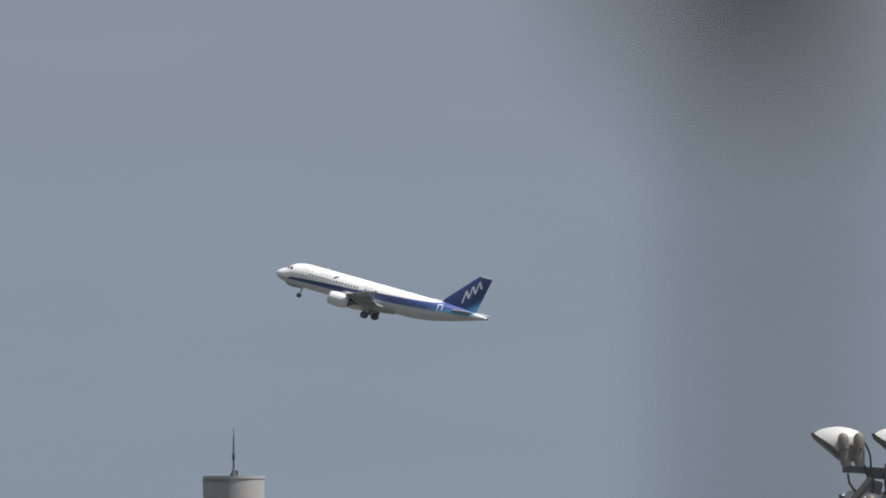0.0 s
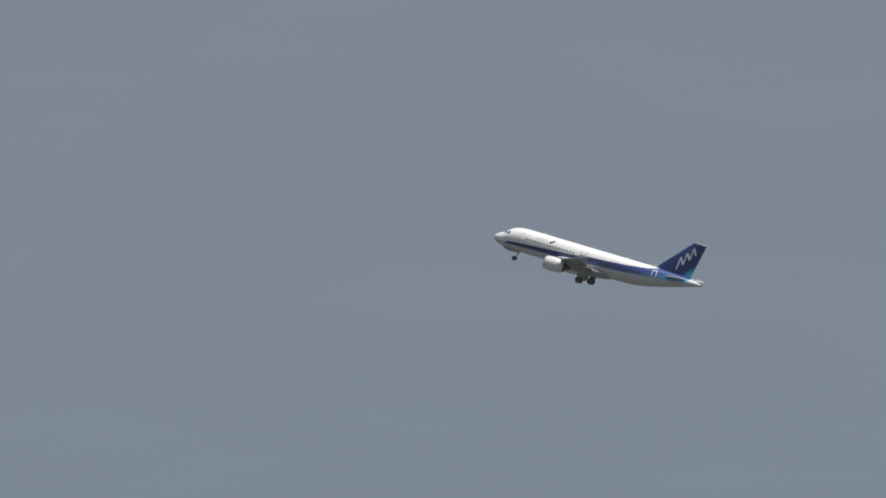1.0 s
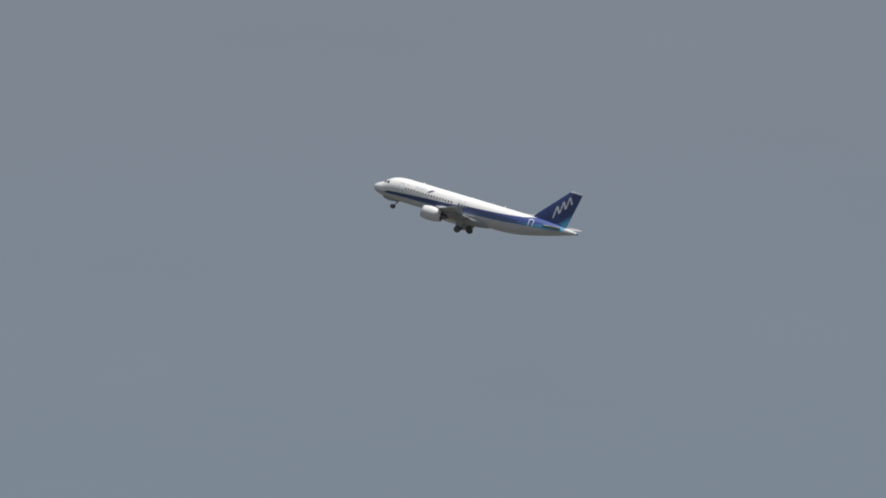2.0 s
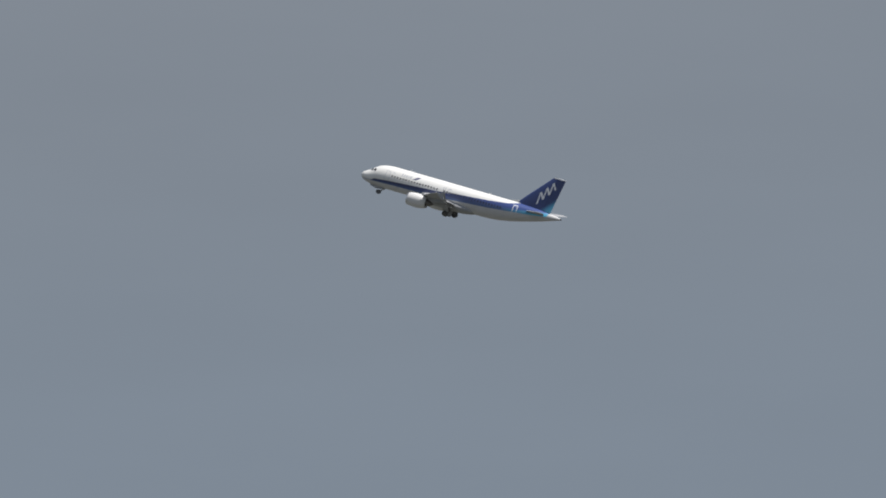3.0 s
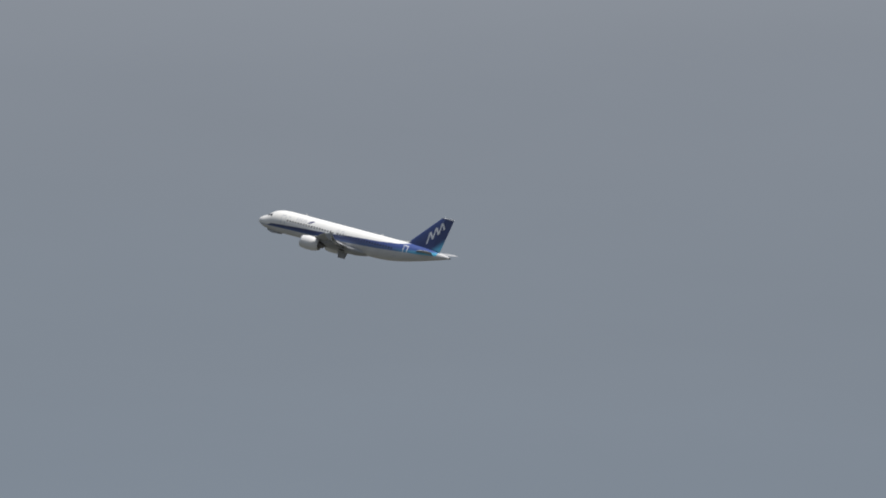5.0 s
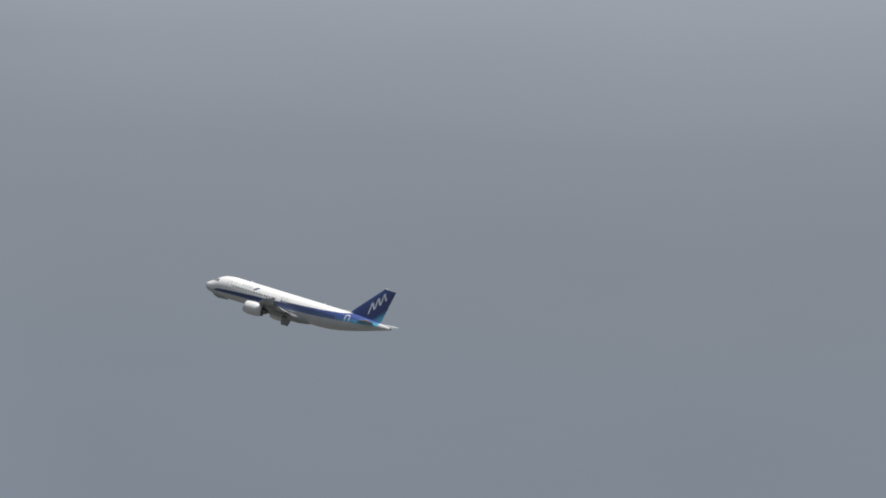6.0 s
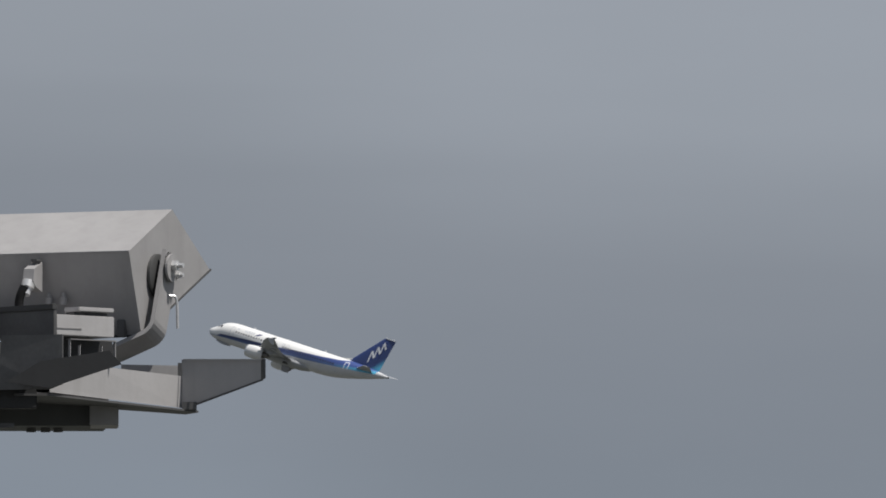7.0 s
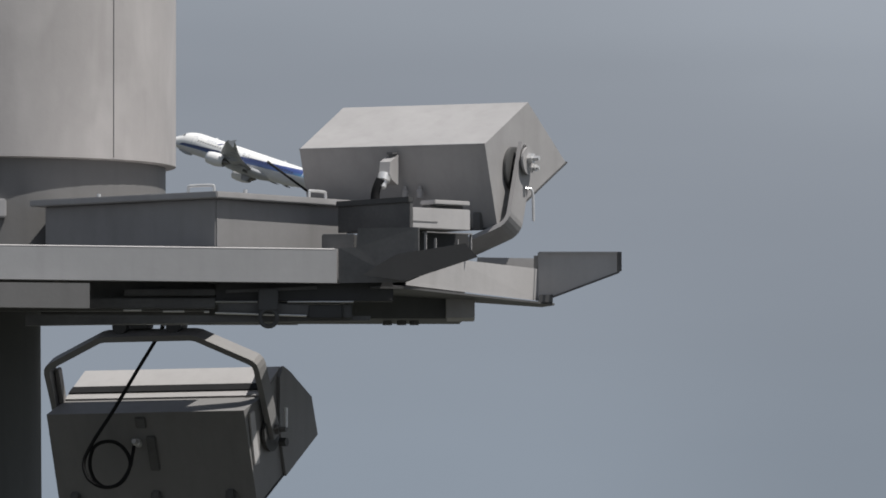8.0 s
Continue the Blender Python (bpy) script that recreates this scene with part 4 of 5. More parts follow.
def lower_flood():
    W = 0.90
    m = MAST @ pose(0.630, 1.24, -0.470, 0, 0, -25)
    prof = [(-0.012, 0), (0.152, 0.062), (0.345, 0.19), (0.60, 0.08), (0.657, -0.07), (0.125, -0.385), (0.115, -0.375)]
    f = flood("large_floodlight", m, prof, W, [(0.125, -0.385), (0.657, -0.07)], "large grey box floodlight hanging below the platform", "floodlights on the high mast", SHADED_LAMP_PAINT)
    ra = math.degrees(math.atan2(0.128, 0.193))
    # sheet lighter than the housing, to carry the sunlight on the roof
    part("roof_sheet", boxed((0, 0.117, 0.004), (W - 0.006, 0.226, 0.006)), SUNLIT_ROOF_PAINT, f, "roof sheet painted paler for sunlight", m=pose(0, 0.152, 0.062, ra))
    # flat black strip standing in for a bar's shadow across the roof
    part("roof_shade_strip", boxed((0, 0.068, 0.010), (W - 0.010, 0.048, 0.006)), RUBBER, f, "dark strip painted in as a shadow across the roof", m=pose(0, 0.152, 0.062, ra))
    part("end_frame", prism([(0.335, 0.196), (0.40, 0.176), (0.603, 0.082), (0.662, -0.072), (0.36, -0.254), (0.30, -0.06), (0.30, 0.15)], 0.012), SHADED_LAMP_PAINT, f, "raised end plate", m=pose(W / 2 + 0.008, 0, 0))
    # lighter paint here puts in the sunlit part of the end face
    part("sunlit_end_strip", boxed((0, 0, 0), (0.008, 0.050, 0.22)), GALV_LIGHT, f, "pale strip painted for the sunlit end face", bevel=0.003, m=pose(W / 2 + 0.005, 0.075, -0.11, 14))
    part("gland", lathe([(0, 0.017), (0.022, 0.017), (0.026, 0.012), (0.05, 0.010)], 14, "Y"), ZINC, f, "bright cable gland", smooth=True, m=pose(-0.050, 0.035, -0.125, 170))
    # two dark plates stand in for the soft shadow by the gland
    part("gland_shade_plate", boxed((0, 0, 0), (0.05, 0.012, 0.05)), STEEL_DARK, f, bevel=0.005, m=pose(-0.025, 0.0, -0.040, 19))
    part("gland_shade_plate", boxed((0, 0, 0), (0.045, 0.012, 0.15)), STEEL_DARK, f, bevel=0.005, m=pose(0.012, 0.042, -0.165, 19))
    for x in (-0.37, 0.0, 0.34):
        part("catch", boxed((x, 0.105, -0.350), (0.045, 0.04, 0.070)), STEEL_DARK, f, bevel=0.008)
    # yoke, peaked under the platform, leaning forwards
    lean = pose(0, 0.21, -0.07, 27.5)
    h = W / 2 + 0.028
    bend = [(h, 0.285), (h - 0.004, 0.303), (h - 0.014, 0.316), (h - 0.03, 0.325)]
    line = [(h, -0.03)] + bend + [(0.235, 0.432), (0.21, 0.437), (-0.185, 0.437), (-0.21, 0.432)] + [(-a, b) for a, b in bend[::-1]] + [(-h, -0.03)]
    part("yoke", strap(line, 0.072, 0.025), SHADED_LAMP_PAINT, f, "flat steel yoke", bevel=0.003, m=lean)
    for s in (-1, 1):
        part("pivot_disc", lathe([(0, 0.07), (0.012, 0.07)], 24, "X"), YOKE_DARK, f, smooth=True, m=pose(s * (W / 2 + 0.010) - (0 if s > 0 else 0.012), 0.21, -0.09))
        part("pivot_bolt", lathe([(0, 0.022), (0.02, 0.022), (0.02, 0.012), (0.05, 0.011)], 6, "X"), STEEL_DARK, f, m=pose(s * (W / 2 + 0.037) - (0 if s > 0 else 0.05), 0.21, -0.07))
    part("ear", boxed((-W / 2 - 0.003, 0.125, 0.125), (0.018, 0.04, 0.15), (20, 0, 0)), SHADED_LAMP_PAINT, f, "grey pivot ear", bevel=0.004)
    part("pivot_handle", rod(bmesh.new(), (W / 2 + 0.075, 0.23, -0.06), (W / 2 + 0.075, 0.23, 0.02), 0.008, 8), ZINC, f, smooth=True)
    part("locking_nut", lathe([(0, 0.02), (0.03, 0.02)], 6, "X"), YOKE_DARK, f, m=pose(W / 2 + 0.04, 0.25, -0.12))
    for x in (-0.121, 0.124):
        part("hanger_clamp", lathe([(-0.035, 0.033), (0.035, 0.033)], 16, "Y"), YOKE_DARK, f, smooth=True, m=pose(x, 0.03, 0.356))
    part("hanger_bar", boxed((0, 0.05, 0.402), (0.36, 0.06, 0.045)), YOKE_DARK, f, bevel=0.004)
    part("hanger_bolt", boxed((-0.035, 0.03, 0.362), (0.085, 0.05, 0.034)), YOKE_DARK, f, bevel=0.004)
    ring = [(0.067 + 0.014 * math.cos(a), 0.03, 0.349 + 0.014 * math.sin(a)) for a in [2 * math.pi * k / 14 for k in range(14)]]
    part("cable_ring", tube(ring, 0.005, 6, True), YOKE_DARK, f, smooth=True)
    # supply cable: straight down from the platform, one loop and a half, into the gland
    pts = [(0.05, 0.06, 0.36), (0.011, 0.05, 0.288), (-0.047, 0.0, 0.165), (-0.12, -0.045, 0.02), (-0.193, -0.055, -0.086), (-0.224, -0.06, -0.136),
           (-0.249, -0.065, -0.187), (-0.249, -0.07, -0.229), (-0.224, -0.07, -0.275), (-0.169, -0.065, -0.304), (-0.107, -0.06, -0.300), (-0.066, -0.055, -0.266),
           (-0.048, -0.05, -0.208), (-0.071, -0.045, -0.157), (-0.115, -0.045, -0.123), (-0.166, -0.045, -0.118), (-0.213, -0.04, -0.135), (-0.236, -0.035, -0.176),
           (-0.240, -0.03, -0.227), (-0.218, -0.025, -0.278), (-0.168, -0.025, -0.305), (-0.109, -0.02, -0.287), (-0.068, -0.018, -0.230), (-0.055, -0.014, -0.172), (-0.050, -0.01, -0.135)]
    part("supply_cable", tube(arc(pts, 5), 0.0078, 8), RUBBER, f, "black looped supply cable", smooth=True)


# ---------------------------------------------------------------- airliner
# body space: x forward from a point 18 m behind the nose, y to the left wing, z up
STATION = [(0.0, 0.04, -0.70, -0.80), (0.25, 0.50, -0.30, -1.16), (0.8, 0.95, 0.10, -1.52), (1.6, 1.32, 0.52, -1.80), (2.4, 1.56, 1.12, -1.94),
           (3.2, 1.74, 1.60, -2.01), (4.5, 1.90, 1.95, -2.06), (6.0, 1.975, 2.07, -2.07), (12.0, 1.975, 2.07, -2.07), (18.0, 1.975, 2.07, -2.07),
           (23.5, 1.975, 2.07, -2.07), (26.0, 1.94, 2.07, -1.93), (28.0, 1.83, 2.06, -1.62), (30.0, 1.62, 2.03, -1.18), (32.0, 1.33, 1.96, -0.66),
           (34.0, 0.98, 1.84, -0.10), (36.0, 0.56, 1.62, 0.52), (37.1, 0.30, 1.44, 0.86), (37.5, 0.20, 1.36, 0.98)]


def hull(aft):
    """Half width, top and bottom of the body at a distance behind the nose."""
    a = np.array(STATION)
    i = int(np.clip(np.searchsorted(a[:, 0], aft) - 1, 0, len(a) - 2))
    x0, x1 = a[i, 0], a[i + 1, 0]
    t = (aft - x0) / (x1 - x0)
    out = []
    for c in (1, 2, 3):
        s = (a[i + 1, c] - a[i, c]) / (x1 - x0)
        s0 = s if i == 0 else (a[i + 1, c] - a[i - 1, c]) / (x1 - a[i - 1, 0])
        s1 = s if i + 2 >= len(a) else (a[i + 2, c] - a[i, c]) / (a[i + 2, 0] - x0)
        if abs(s) < 1e-6:
            s0 = s1 = 0.0
        h = x1 - x0
        out.append((2 * t ** 3 - 3 * t * t + 1) * a[i, c] + (t ** 3 - 2 * t * t + t) * h * s0 + (3 * t * t - 2 * t ** 3) * a[i + 1, c] + (t ** 3 - t * t) * h * s1)
    return out


def on_hull(aft, z, off=0.0, side=1):
    w, top, bot = hull(aft)
    zc, zh = (top + bot) / 2, (top - bot) / 2
    r = max(-0.999, min(0.999, (z - zc) / zh))
    y = w * math.sqrt(1 - r * r)
    nrm = Vector((0, y / (w * w), (z - zc) / (zh * zh))).normalized()
    p = Vector((18 - aft, y, z)) + nrm * off
    return Vector((p.x, p.y * side, p.z))


def patch(bm, corners, side, off=0.012, n=3, m=4):
    """A thin panel lying on the hull; corners (aft, z): two at the lower edge, two at the upper edge."""
    (a0, z0), (a1, z1), (a2, z2), (a3, z3) = corners
    rows = []
    for j in range(m + 1):
        v = j / m
        row = []
        for i in range(n + 1):
            u = i / n
            aft = (a0 * (1 - u) + a1 * u) * (1 - v) + (a3 * (1 - u) + a2 * u) * v
            z = (z0 * (1 - u) + z1 * u) * (1 - v) + (z3 * (1 - u) + z2 * u) * v
            row.append([bm.verts.new(on_hull(aft, z, o, side)) for o in (-0.02, off)])
        rows.append(row)
    for j in range(m):
        for i in range(n):
            q = [rows[j][i], rows[j][i + 1], rows[j + 1][i + 1], rows[j + 1][i]]
            bm.faces.new([k[1] for k in q])
            bm.faces.new([k[0] for k in q][::-1])
    edge = [rows[0][i] for i in range(n + 1)] + [rows[j][n] for j in range(1, m + 1)] + [rows[m][i] for i in range(n - 1, -1, -1)] + [rows[j][0] for j in range(m - 1, 0, -1)]
    for a, b in zip(edge, edge[1:] + edge[:1]):
        bm.faces.new((a[0], b[0], b[1], a[1]))
    return bm


def rect(a0, a1, z0, z1):
    return [(a0, z0), (a1, z0), (a1, z1), (a0, z1)]


AIRFOIL = [(0.0, 0.0), (0.02, 0.28), (0.08, 0.52), (0.2, 0.72), (0.38, 0.80), (0.6, 0.60), (0.8, 0.33), (1.0, 0.03),
           (1.0, -0.03), (0.8, -0.10), (0.6, -0.24), (0.38, -0.38), (0.2, -0.36), (0.08, -0.26), (0.02, -0.14)]


def wing_loft(sections, thick, upright=False):
    """Lofts an aerofoil through (span, leading edge aft, chord, height) rows."""
    bm = bmesh.new()
    rings = []
    for (y, le, chord, z), th in zip(sections, thick):
        ring = []
        for c, h in AIRFOIL:
            o = h * chord * th * (1 if not upright else 0.72)
            ring.append(bm.verts.new((18 - le - c * chord, o if upright else y, y if upright else z + o)))
        rings.append(ring)
    k = len(AIRFOIL)
    for a, b in zip(rings, rings[1:]):
        for i in range(k):
            j = (i + 1) % k
            bm.faces.new((a[i], a[j], b[j], b[i]))
    bm.faces.new(rings[0])
    bm.faces.new(rings[-1][::-1])
    return bm


def mirrored(bm):
    bmesh.ops.scale(bm, vec=(1, -1, 1), verts=bm.verts)
    return bm


def airliner():
    p = thing("airliner", pose(0, 0, 0), "white and blue twin-engine airliner climbing with its landing gear folding", "airplane")
    # body
    bm = bmesh.new()
    rings = []
    seg = 48
    stations = [0.0, 0.06, 0.15, 0.25, 0.4, 0.6, 0.8, 1.1, 1.4, 1.8, 2.1, 2.4, 2.8, 3.2, 3.8, 4.5, 5.2, 6.0] + [7.5 + 1.5 * i for i in range(11)] + [23.5, 24.7, 26, 27, 28, 29, 30, 31, 32, 33, 34, 35, 36, 36.6, 37.1, 37.5]
    for aft in stations:
        w, top, bot = hull(aft)
        zc, zh = (top + bot) / 2, (top - bot) / 2
        rings.append([bm.verts.new((18 - aft, w * math.sin(2 * math.pi * k / seg), zc + zh * math.cos(2 * math.pi * k / seg))) for k in range(seg)])
    for a, b in zip(rings, rings[1:]):
        for k in range(seg):
            j = (k + 1) % seg
            bm.faces.new((a[k], a[j], b[j], b[k]))
    bm.faces.new(rings[0])
    bm.faces.new(rings[-1][::-1])
    body = part("fuselage", bm, LIVERY, p, "white upper body, rising blue band, grey belly", smooth=True)
    part("apu_exhaust", lathe([(-19.74, 0.12), (-19.45, 0.17)], 16, "X", False, None, pose(0, 0, 1.17)), MARK_BLACK, p, "dark tail exhaust", smooth=True)
    # belly fairing
    bm = lathe([(6.9, 0.05), (6.2, 0.55), (5.0, 0.86), (3.0, 0.98), (0.0, 1.0), (-2.0, 0.95), (-3.6, 0.7), (-4.6, 0.35), (-5.0, 0.05)], 32, "X")
    bmesh.ops.scale(bm, vec=(1, 2.2, 1.0), verts=bm.verts)
    bmesh.ops.translate(bm, vec=(0, 0, -1.58), verts=bm.verts)
    part("belly_fairing", bm, PLANE_GREY, p, smooth=True)
    # windscreen and cabin windows
    for side in (1, -1):
        for a0, a1, z0, z1, k in ((1.86, 2.28, 0.42, 0.84, 0.12), (2.50, 2.96, 0.48, 0.94, 0.05)):
            bm = patch(bmesh.new(), [(a0, z0), (a1, z0), (a1 + k, z1), (a0 + k, z1)], side, 0.015, 2, 2)
            part("cockpit_window", bm, WINDOW, p, "dark cockpit window")
        for k in range(38):
            aft = 6.2 + 0.535 * k + (0.9 if k > 16 else 0)
            bm = patch(bmesh.new(), rect(aft, aft + 0.23, 0.26, 0.62), side, 0.012, 1, 2)
            part("cabin_window", bm, WINDOW, p)
        # door outlines
        for a0, a1, z0, z1, mat in ((5.0, 5.85, -0.62, 1.2, MARK_GREY), (29.1, 29.95, 0.18, 1.52, MARK_WHITE), (16.0, 16.5, 0.1, 1.1, MARK_GREY), (16.95, 17.45, 0.1, 1.1, MARK_GREY)):
            w = 0.07 if mat is MARK_GREY else 0.11
            bm = bmesh.new()
            patch(bm, rect(a0, a0 + w, z0, z1), side, 0.010, 1, 4)
            patch(bm, rect(a1 - w, a1, z0, z1), side, 0.010, 1, 4)
            patch(bm, rect(a0 + w, a1 - w, z1 - w, z1), side, 0.010, 2, 1)
            part("door_outline", bm, mat, p, "pale door outline")
        # front title: a row of small grey bars and a navy flag shape
        for k in range(5):
            a = 7.9 + k * 0.42
            lean = 0.12
            bm = patch(bmesh.new(), [(a, 0.92), (a + 0.16, 0.92), (a + 0.16 + lean, 1.36), (a + lean, 1.36)], side, 0.012, 1, 2)
            part("title_bar", bm, MARK_GREY, p, "small grey title bar")
        bm = patch(bmesh.new(), [(10.1, 0.88), (10.62, 0.88), (11.4, 1.42), (10.88, 1.42)], side, 0.012, 2, 2)
        part("title_flag", bm, MARK_NAVY, p, "slanted navy mark")
        bm = patch(bmesh.new(), rect(6.3, 6.75, 1.06, 1.16), side, 0.012, 2, 1)
        part("small_crest", bm, MARK_GREY, p)
        bm = patch(bmesh.new(), rect(27.5, 28.05, -0.85, -0.70), side, 0.012, 2, 1)
        part("registration_bar", bm, MARK_GREY, p, "small grey bar")
    # fin, rudder, dorsal fillet and its marks
    fin = part("fin", wing_loft([(1.55, 28.3, 7.1, 0), (2.2, 29.2, 6.35, 0), (7.72, 34.35, 2.35, 0), (7.86, 34.62, 2.05, 0)], [0.075, 0.075, 0.075, 0.04], True), FIN_PAINT, p, "deep blue fin fading to cyan at its foot", smooth=True)
    bm = bmesh.new()
    plate(bm, [(-9.0, -0.03, 2.0), (-10.3, -0.08, 2.22), (-11.6, -0.10, 2.55), (-12.2, -0.12, 2.1), (-12.2, -0.12, 1.7)], (0, 0.2, 0))
    part("dorsal_fillet", bm, LIVERY, fin, "white fillet ahead of the fin", bevel=0.02)
    part("fin_cap", boxed((0, 0, 0), (2.05, 0.27, 0.22)), MARK_WHITE, fin, "pale fin tip", bevel=0.05, m=pose(18 - 35.62, 0, 7.86))

    def fin_point(u, v, side, off):
        """u along a leaning baseline on the fin, v across it."""
        x0, z0 = 18 - 32.72, 2.72
        x = x0 - u * 0.80 + v * 0.12
        z = z0 + u * 0.92 + v * 0.98
        le = 29.2 + (z - 2.2) * (34.35 - 29.2) / 5.52
        chord = 6.35 + (z - 2.2) * (2.35 - 6.35) / 5.52
        c = max(0.03, min(0.97, (18 - le - x) / chord))
        h = np.interp(c, [q[0] for q in AIRFOIL[:8]], [q[1] for q in AIRFOIL[:8]]) if side > 0 else -np.interp(c, [q[0] for q in AIRFOIL[:7:-1]][1:] or [0, 1], [-q[1] for q in AIRFOIL[:7:-1]][1:] or [0, 0])
        y = h * chord * 0.075 * 0.72
        return Vector((x, y + (off if side > 0 else -off), z))

    for side in (1, -1):
        for k in range(6):
            u, w, step = -0.16 + 0.56 * k, 0.30, 0.50
            lo, hi = (0.0, 1.72) if k % 2 == 0 else (1.62, 0.1)
            ends = [(u, lo), (u + w, lo), (u + step + w, hi), (u + step, hi)]
            bm = bmesh.new()
            plate(bm, [fin_point(a, v, side, 0.004 * (k % 2) + 0.012) for a, v in ends], (0, 0.03 * side, 0))
            part("fin_stroke", bm, MARK_WHITE, fin, "slanted white stroke")
    part("rudder_gap", boxed((0, 0, 0), (0.05, 0.30, 5.2), (0, -13, 0)), MARK_NAVY, fin, m=pose(18 - 34.75, 0, 4.85))
    # tailplane
    for side in (1, -1):
        bm = wing_loft([(0.35, 30.9, 3.7, 1.02), (1.1, 31.4, 3.3, 1.08), (6.1, 35.0, 1.5, 1.62), (6.24, 35.3, 1.15, 1.64)], [0.09, 0.09, 0.09, 0.05])
        part("tailplane", bm if side > 0 else mirrored(bm), PLANE_GREY, p, "grey tailplane", smooth=True)
    # wings with flaps, fairings, tip fences and engines
    wing_rows = [(0.4, 11.3, 7.7, -1.42), (1.95, 12.05, 6.9, -1.34), (6.4, 14.45, 4.45, -0.92), (11.5, 17.20, 3.15, -0.30), (16.6, 20.05, 1.85, 0.58), (16.95, 20.4, 1.45, 0.66)]
    for side in (1, -1):
        flip = (lambda b: b) if side > 0 else mirrored
        w = part("wing", flip(wing_loft(wing_rows, [0.15, 0.15, 0.12, 0.11, 0.105, 0.05])), PLANE_GREY, p, "swept grey wing", smooth=True)
        bm = wing_loft([(1.98, 17.7, 1.40, -1.58), (6.35, 17.75, 1.25, -1.18)], [0.11, 0.11])
        part("flap", flip(bm), PLANE_GREY, w, "lowered inner flap", smooth=True)
        bm = wing_loft([(6.5, 17.85, 1.2, -1.16), (12.9, 20.0, 0.95, -0.33)], [0.11, 0.11])
        part("flap", flip(bm), PLANE_GREY, w, "lowered outer flap", smooth=True)
        bm = wing_loft([(6.8, 14.25, 0.62, -1.00), (16.3, 19.65, 0.40, 0.40)], [0.2, 0.2])
        part("slat", flip(bm), PLANE_GREY, w, "lowered leading edge slat", smooth=True)
        for y, a, L, z in ((3.9, 16.7, 2.5, -1.62), (8.6, 17.0, 2.7, -1.15), (11.6, 18.6, 2.2, -0.75)):
            bm = lathe([(0, 0.02), (0.4, 0.14), (1.2, 0.19), (L - 0.8, 0.13), (L, 0.02)], 12, "X", False, None, pose(18 - a, y, z, 0, 0, 180) @ pose(0, 0, 0, 0, 4, 0))
            part("flap_fairing", flip(bm), PLANE_GREY, w, smooth=True)
        bm = bmesh.new()
        plate(bm, [(18 - 20.5, 16.93, 0.40), (18 - 21.75, 16.97, 1.12), (18 - 22.15, 16.97, 1.12), (18 - 21.75, 16.93, 0.45), (18 - 22.0, 16.9, -0.25), (18 - 21.6, 16.9, -0.25)], (0, 0.05, 0))
        part("tip_fence", flip(bm), PLANE_GREY, w, "small wing tip fence", bevel=0.01)
        # engine
        ey, ez, ex = 5.75, -2.22, 18 - 11.55
        e = part("engine_cowl", flip(lathe([(-0.95, 0.80), (-0.45, 0.86), (-0.02, 0.90), (0.03, 0.96), (-0.02, 1.03), (-0.5, 1.15), (-1.3, 1.235), (-2.2, 1.235), (-3.0, 1.12), (-3.55, 0.97), (-3.56, 0.93), (-3.0, 0.90)], 40, "X", False, None, pose(ex, ey, ez, 0, 1.5, 0))), NACELLE, p, "white engine cowl", smooth=True)
        part("intake_lip", flip(lathe([(-0.14, 0.885), (0.0, 0.905), (0.045, 0.965), (0.0, 1.035), (-0.25, 1.10), (-0.25, 1.09)], 40, "X", True, None, pose(ex, ey, ez, 0, 1.5, 0))), BARE, e, "bright metal intake lip", smooth=True)
        part("fan", flip(lathe([(-0.94, 0.795), (-0.90, 0.25), (-0.45, 0.03)], 24, "X", False, None, pose(ex, ey, ez, 0, 1.5, 0))), HOT_METAL, e, "dark fan disc", smooth=True)
        part("nozzle", flip(lathe([(-3.0, 0.62), (-3.6, 0.60), (-4.35, 0.40), (-4.36, 0.30), (-4.95, 0.05)], 28, "X", False, None, pose(ex, ey, ez, 0, 1.5, 0))), HOT_METAL, e, "dark core nozzle", smooth=True)
        bm = bmesh.new()
        plate(bm, [(ex - 0.9, ey - 0.17, ez + 1.05), (ex - 2.2, ey - 0.17, ez + 1.48), (ex - 4.0, ey - 0.17, ez + 1.42), (ex - 6.4, ey - 0.12, ez + 0.95), (ex - 5.0, ey - 0.17, ez + 0.55), (ex - 3.2, ey - 0.17, ez + 0.75)], (0, 0.34, 0))
        part("pylon", flip(bm), PLANE_GREY, e, bevel=0.04)
    # open nose wheel doors
    for side in (1, -1):
        bm = bmesh.new()
        plate(bm, [(18 - 1.9, 0.36 * side, -1.70), (18 - 4.9, 0.36 * side, -1.90), (18 - 4.8, 0.50 * side, -2.28), (18 - 3.4, 0.52 * side, -2.40), (18 - 2.4, 0.46 * side, -2.16)], (0, 0.03 * side, 0))
        part("nose_door", bm, PLANE_GREY, p, "open grey nose wheel door")
    # small roof aerials
    for a, z in ((8.5, 2.05), (23.6, 2.05)):
        bm = bmesh.new()
        plate(bm, [(18 - a, -0.02, z), (18 - a - 0.18, -0.02, z + 0.3), (18 - a - 0.38, -0.02, z + 0.3), (18 - a - 0.45, -0.02, z)], (0, 0.04, 0))
        part("blade_aerial", bm, MARK_WHITE, p)
    return p


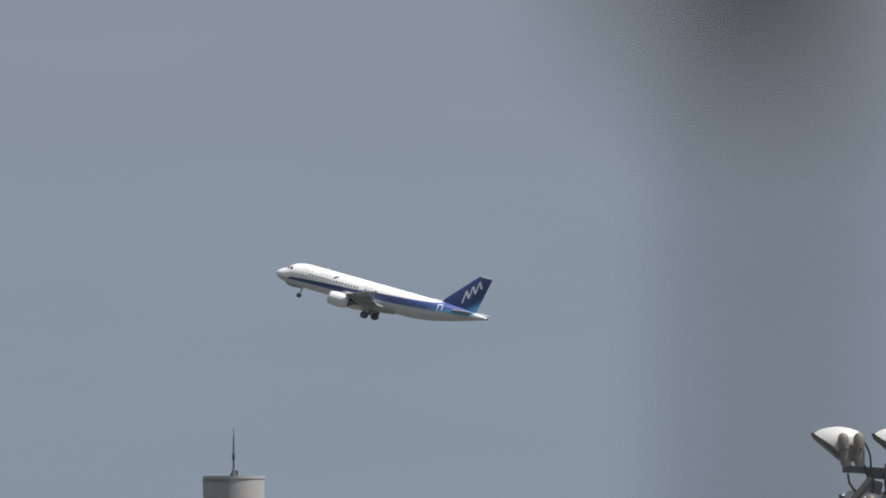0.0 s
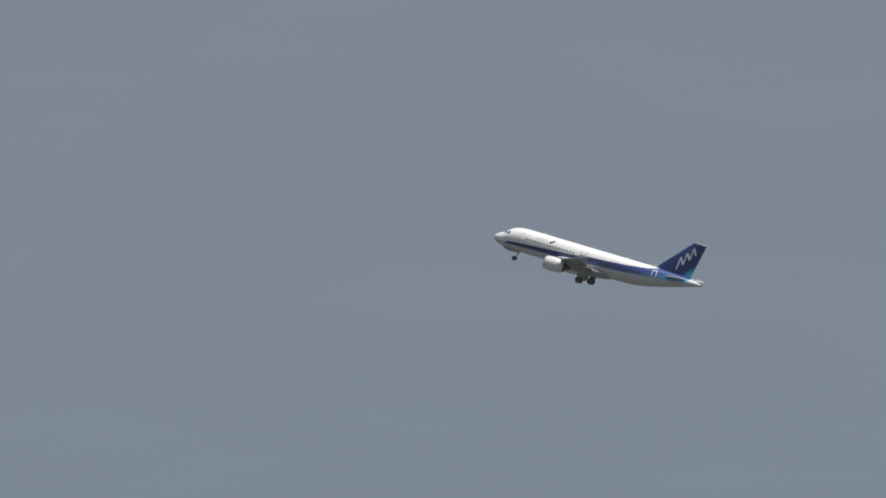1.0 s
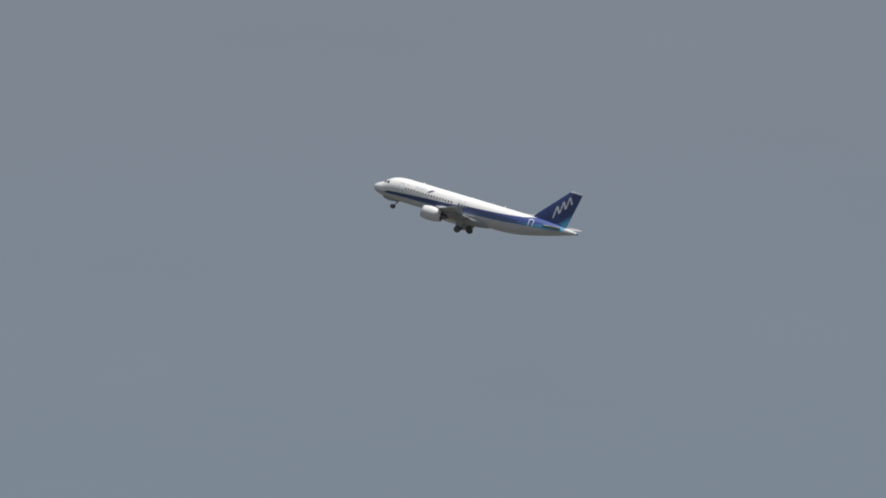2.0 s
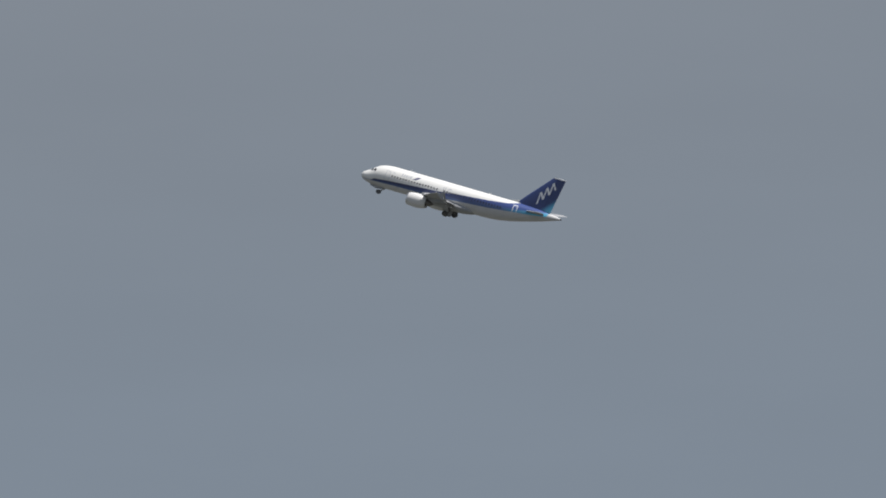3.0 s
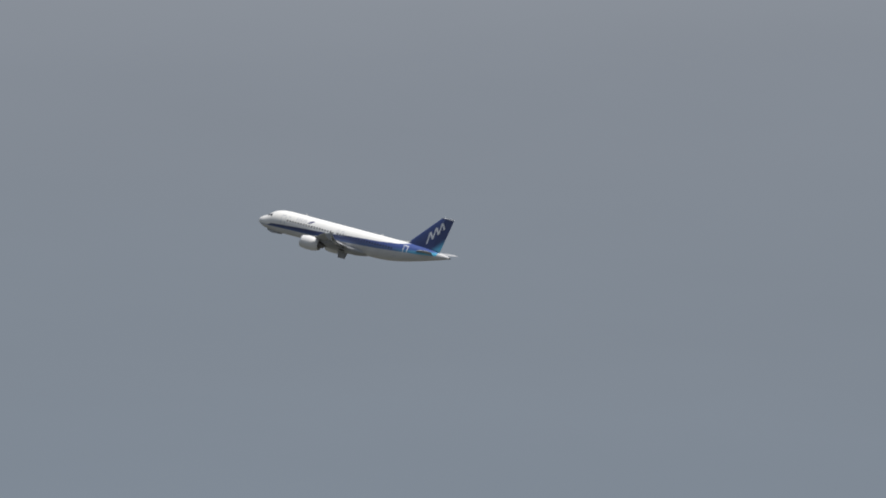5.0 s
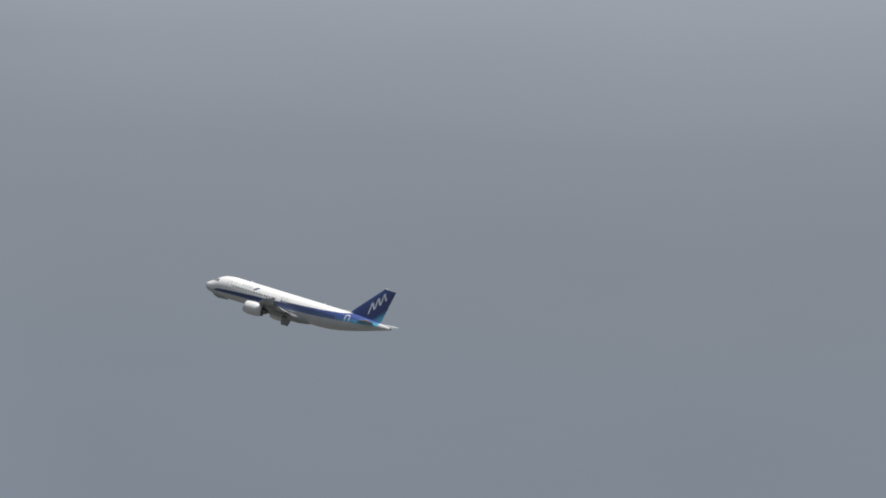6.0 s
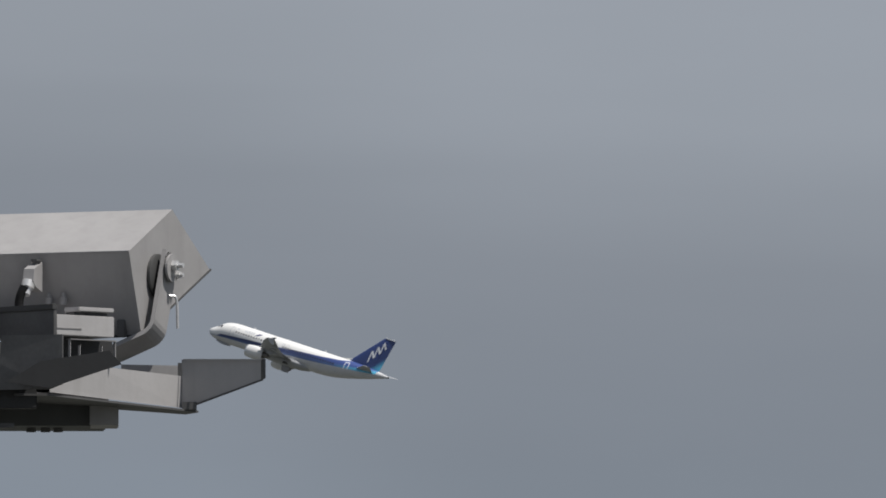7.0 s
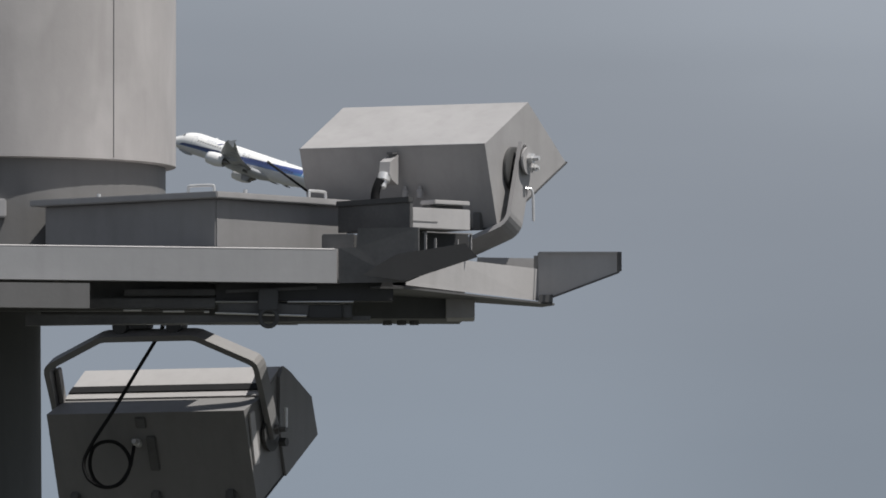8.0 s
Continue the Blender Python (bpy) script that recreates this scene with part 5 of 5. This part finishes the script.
def wheel(parent, at, r, w):
    t = part("tyre", lathe([(-w / 2, r * 0.6), (-w / 2, r * 0.86), (-w * 0.36, r * 0.98), (0, r), (w * 0.36, r * 0.98), (w / 2, r * 0.86), (w / 2, r * 0.6)], 24, "Y"), TYRE, parent, "black tyre lightened for haze", smooth=True, m=pose(*at))
    part("hub", lathe([(-w * 0.45, r * 0.3), (-w * 0.53, r * 0.56), (w * 0.53, r * 0.56), (w * 0.45, r * 0.3)], 16, "Y"), GEAR_METAL, t, smooth=True)


def landing_gear(p):
    """Each leg hangs from its hinge; the legs fold later."""
    nose = part("nose_gear", rod(rod(bmesh.new(), (0, 0, 0.2), (0, 0, -1.72), 0.10, 14), (0.55, 0, 0.1), (0.02, 0, -0.9), 0.05, 10), GEAR_METAL, p, "nose landing gear leg", smooth=True)
    for y in (-0.25, 0.25):
        wheel(nose, (0, y, -1.78), 0.39, 0.23)
    part("taxi_light", lathe([(0, 0.09), (0.08, 0.11)], 12, "X"), LAMP_WHITE, nose, m=pose(0.12, 0, -0.75))
    legs = []
    for side in (1, -1):
        bm = rod(bmesh.new(), (0, 0, 0.35), (0, 0, -2.12), 0.15, 16)
        rod(bm, (0.1, -side * 0.9, 0.2), (0, 0, -0.95), 0.06, 10)
        rod(bm, (0, -0.55, -2.12), (0, 0.55, -2.12), 0.09, 10)
        leg = part("main_gear", bm, GEAR_METAL, p, "main landing gear leg", smooth=True)
        for y in (-0.47, 0.47):
            wheel(leg, (0, y, -2.12), 0.585, 0.42)
        part("leg_door", boxed((-0.05, side * 0.24, -0.75), (1.15, 0.04, 1.75)), PLANE_GREY, leg, "grey leg door", bevel=0.015)
        legs.append(leg)
    doors = []
    for side in (1, -1):
        bm = prism([(0, -0.025), (0.0, 0.025), (1.15 * side, 0.025), (1.15 * side, -0.025)], 1.9)
        for v in bm.verts:
            if abs(v.co.y) > 1:
                v.co.x *= 0.62
        doors.append(part("bay_door", bm, GEAR_METAL, p, "grey wheel bay door", bevel=0.02))
    return nose, legs, doors


# ---------------------------------------------------------------- build
ground_and_terrace()
terrace_fence()
stair_tower()
far_mast()
near_mast()
head_platform()
mast_hood()
control_cabinet()
lamp_base()
upper_flood()
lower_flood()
jet = airliner()
nose_leg, main_legs, bay_doors = landing_gear(jet)

# seconds, place from the eye, bank, pitch and heading
FLIGHT = [
    (0.0, -11.2, 2677.3, 43.4, 1.57, -15.43, 165.99),
    (0.5, -51.4, 2686.9, 51.2, 1.24, -15.99, 165.92),
    (1.0, -91.6, 2696.5, 59.0, 0.92, -16.25, 165.84),
    (1.5, -131.6, 2706.1, 66.9, 0.59, -16.32, 165.75),
    (2.2, -187.6, 2719.6, 78.0, 0.66, -16.25, 165.60),
    (2.8, -235.5, 2731.3, 87.62, 0.73, -16.02, 165.45),
    (3.5, -291.15, 2745.2, 98.95, 0.75, -15.04, 165.23),
    (4.0, -330.9, 2755.2, 107.3, 0.75, -14.33, 165.06),
    (4.5, -370.6, 2765.5, 115.6, 0.75, -14.03, 164.89),
    (5.2, -426.2, 2780.1, 127.4, 1.26, -15.00, 164.68),
    (5.8, -473.85, 2792.9, 137.6, 2.18, -16.15, 164.51),
    (6.2, -505.55, 2801.7, 144.4, 3.59, -16.95, 164.39),
    (6.6, -537.0, 2810.6, 151.4, 5.55, -17.03, 164.24),
    (7.0, -568.7, 2819.7, 158.5, 7.69, -17.55, 164.09),
    (7.5, -608.2, 2831.3, 167.1, 10.47, -17.69, 163.88),
    (8.0, -647.8, 2843.2, 176.0, 12.36, -18.01, 163.66),
]


def motions():
    walk(jet, [(t, pose(x, y, z + EYE[2], rx, ry, rz)) for t, x, y, z, rx, ry, rz in FLIGHT])
    walk(nose_leg, [(t, pose(12.68, 0, -1.75, 0, a, 0)) for t, a in ((0, -13), (0.5, -20), (1.0, -25), (1.5, -29), (2.2, -38), (2.8, -47), (3.5, -60), (4.5, -80), (5.5, -98), (8.0, -98))])
    for leg, side in zip(main_legs, (1, -1)):
        walk(leg, [(t, pose(0.3, 3.75 * side, -1.48, -a * side, 0, 0)) for t, a in ((0, 0), (1.2, 0), (1.7, 10), (2.4, 30), (3.0, 48), (3.7, 70), (4.5, 86), (8.0, 86))])
    for door, side in zip(bay_doors, (1, -1)):
        walk(door, [(t, pose(0.75, 0.12 * side, -2.52, -a * side, 0, 0)) for t, a in ((0, 60), (0.5, 84), (1.5, 86), (8.0, 86))])


motions()
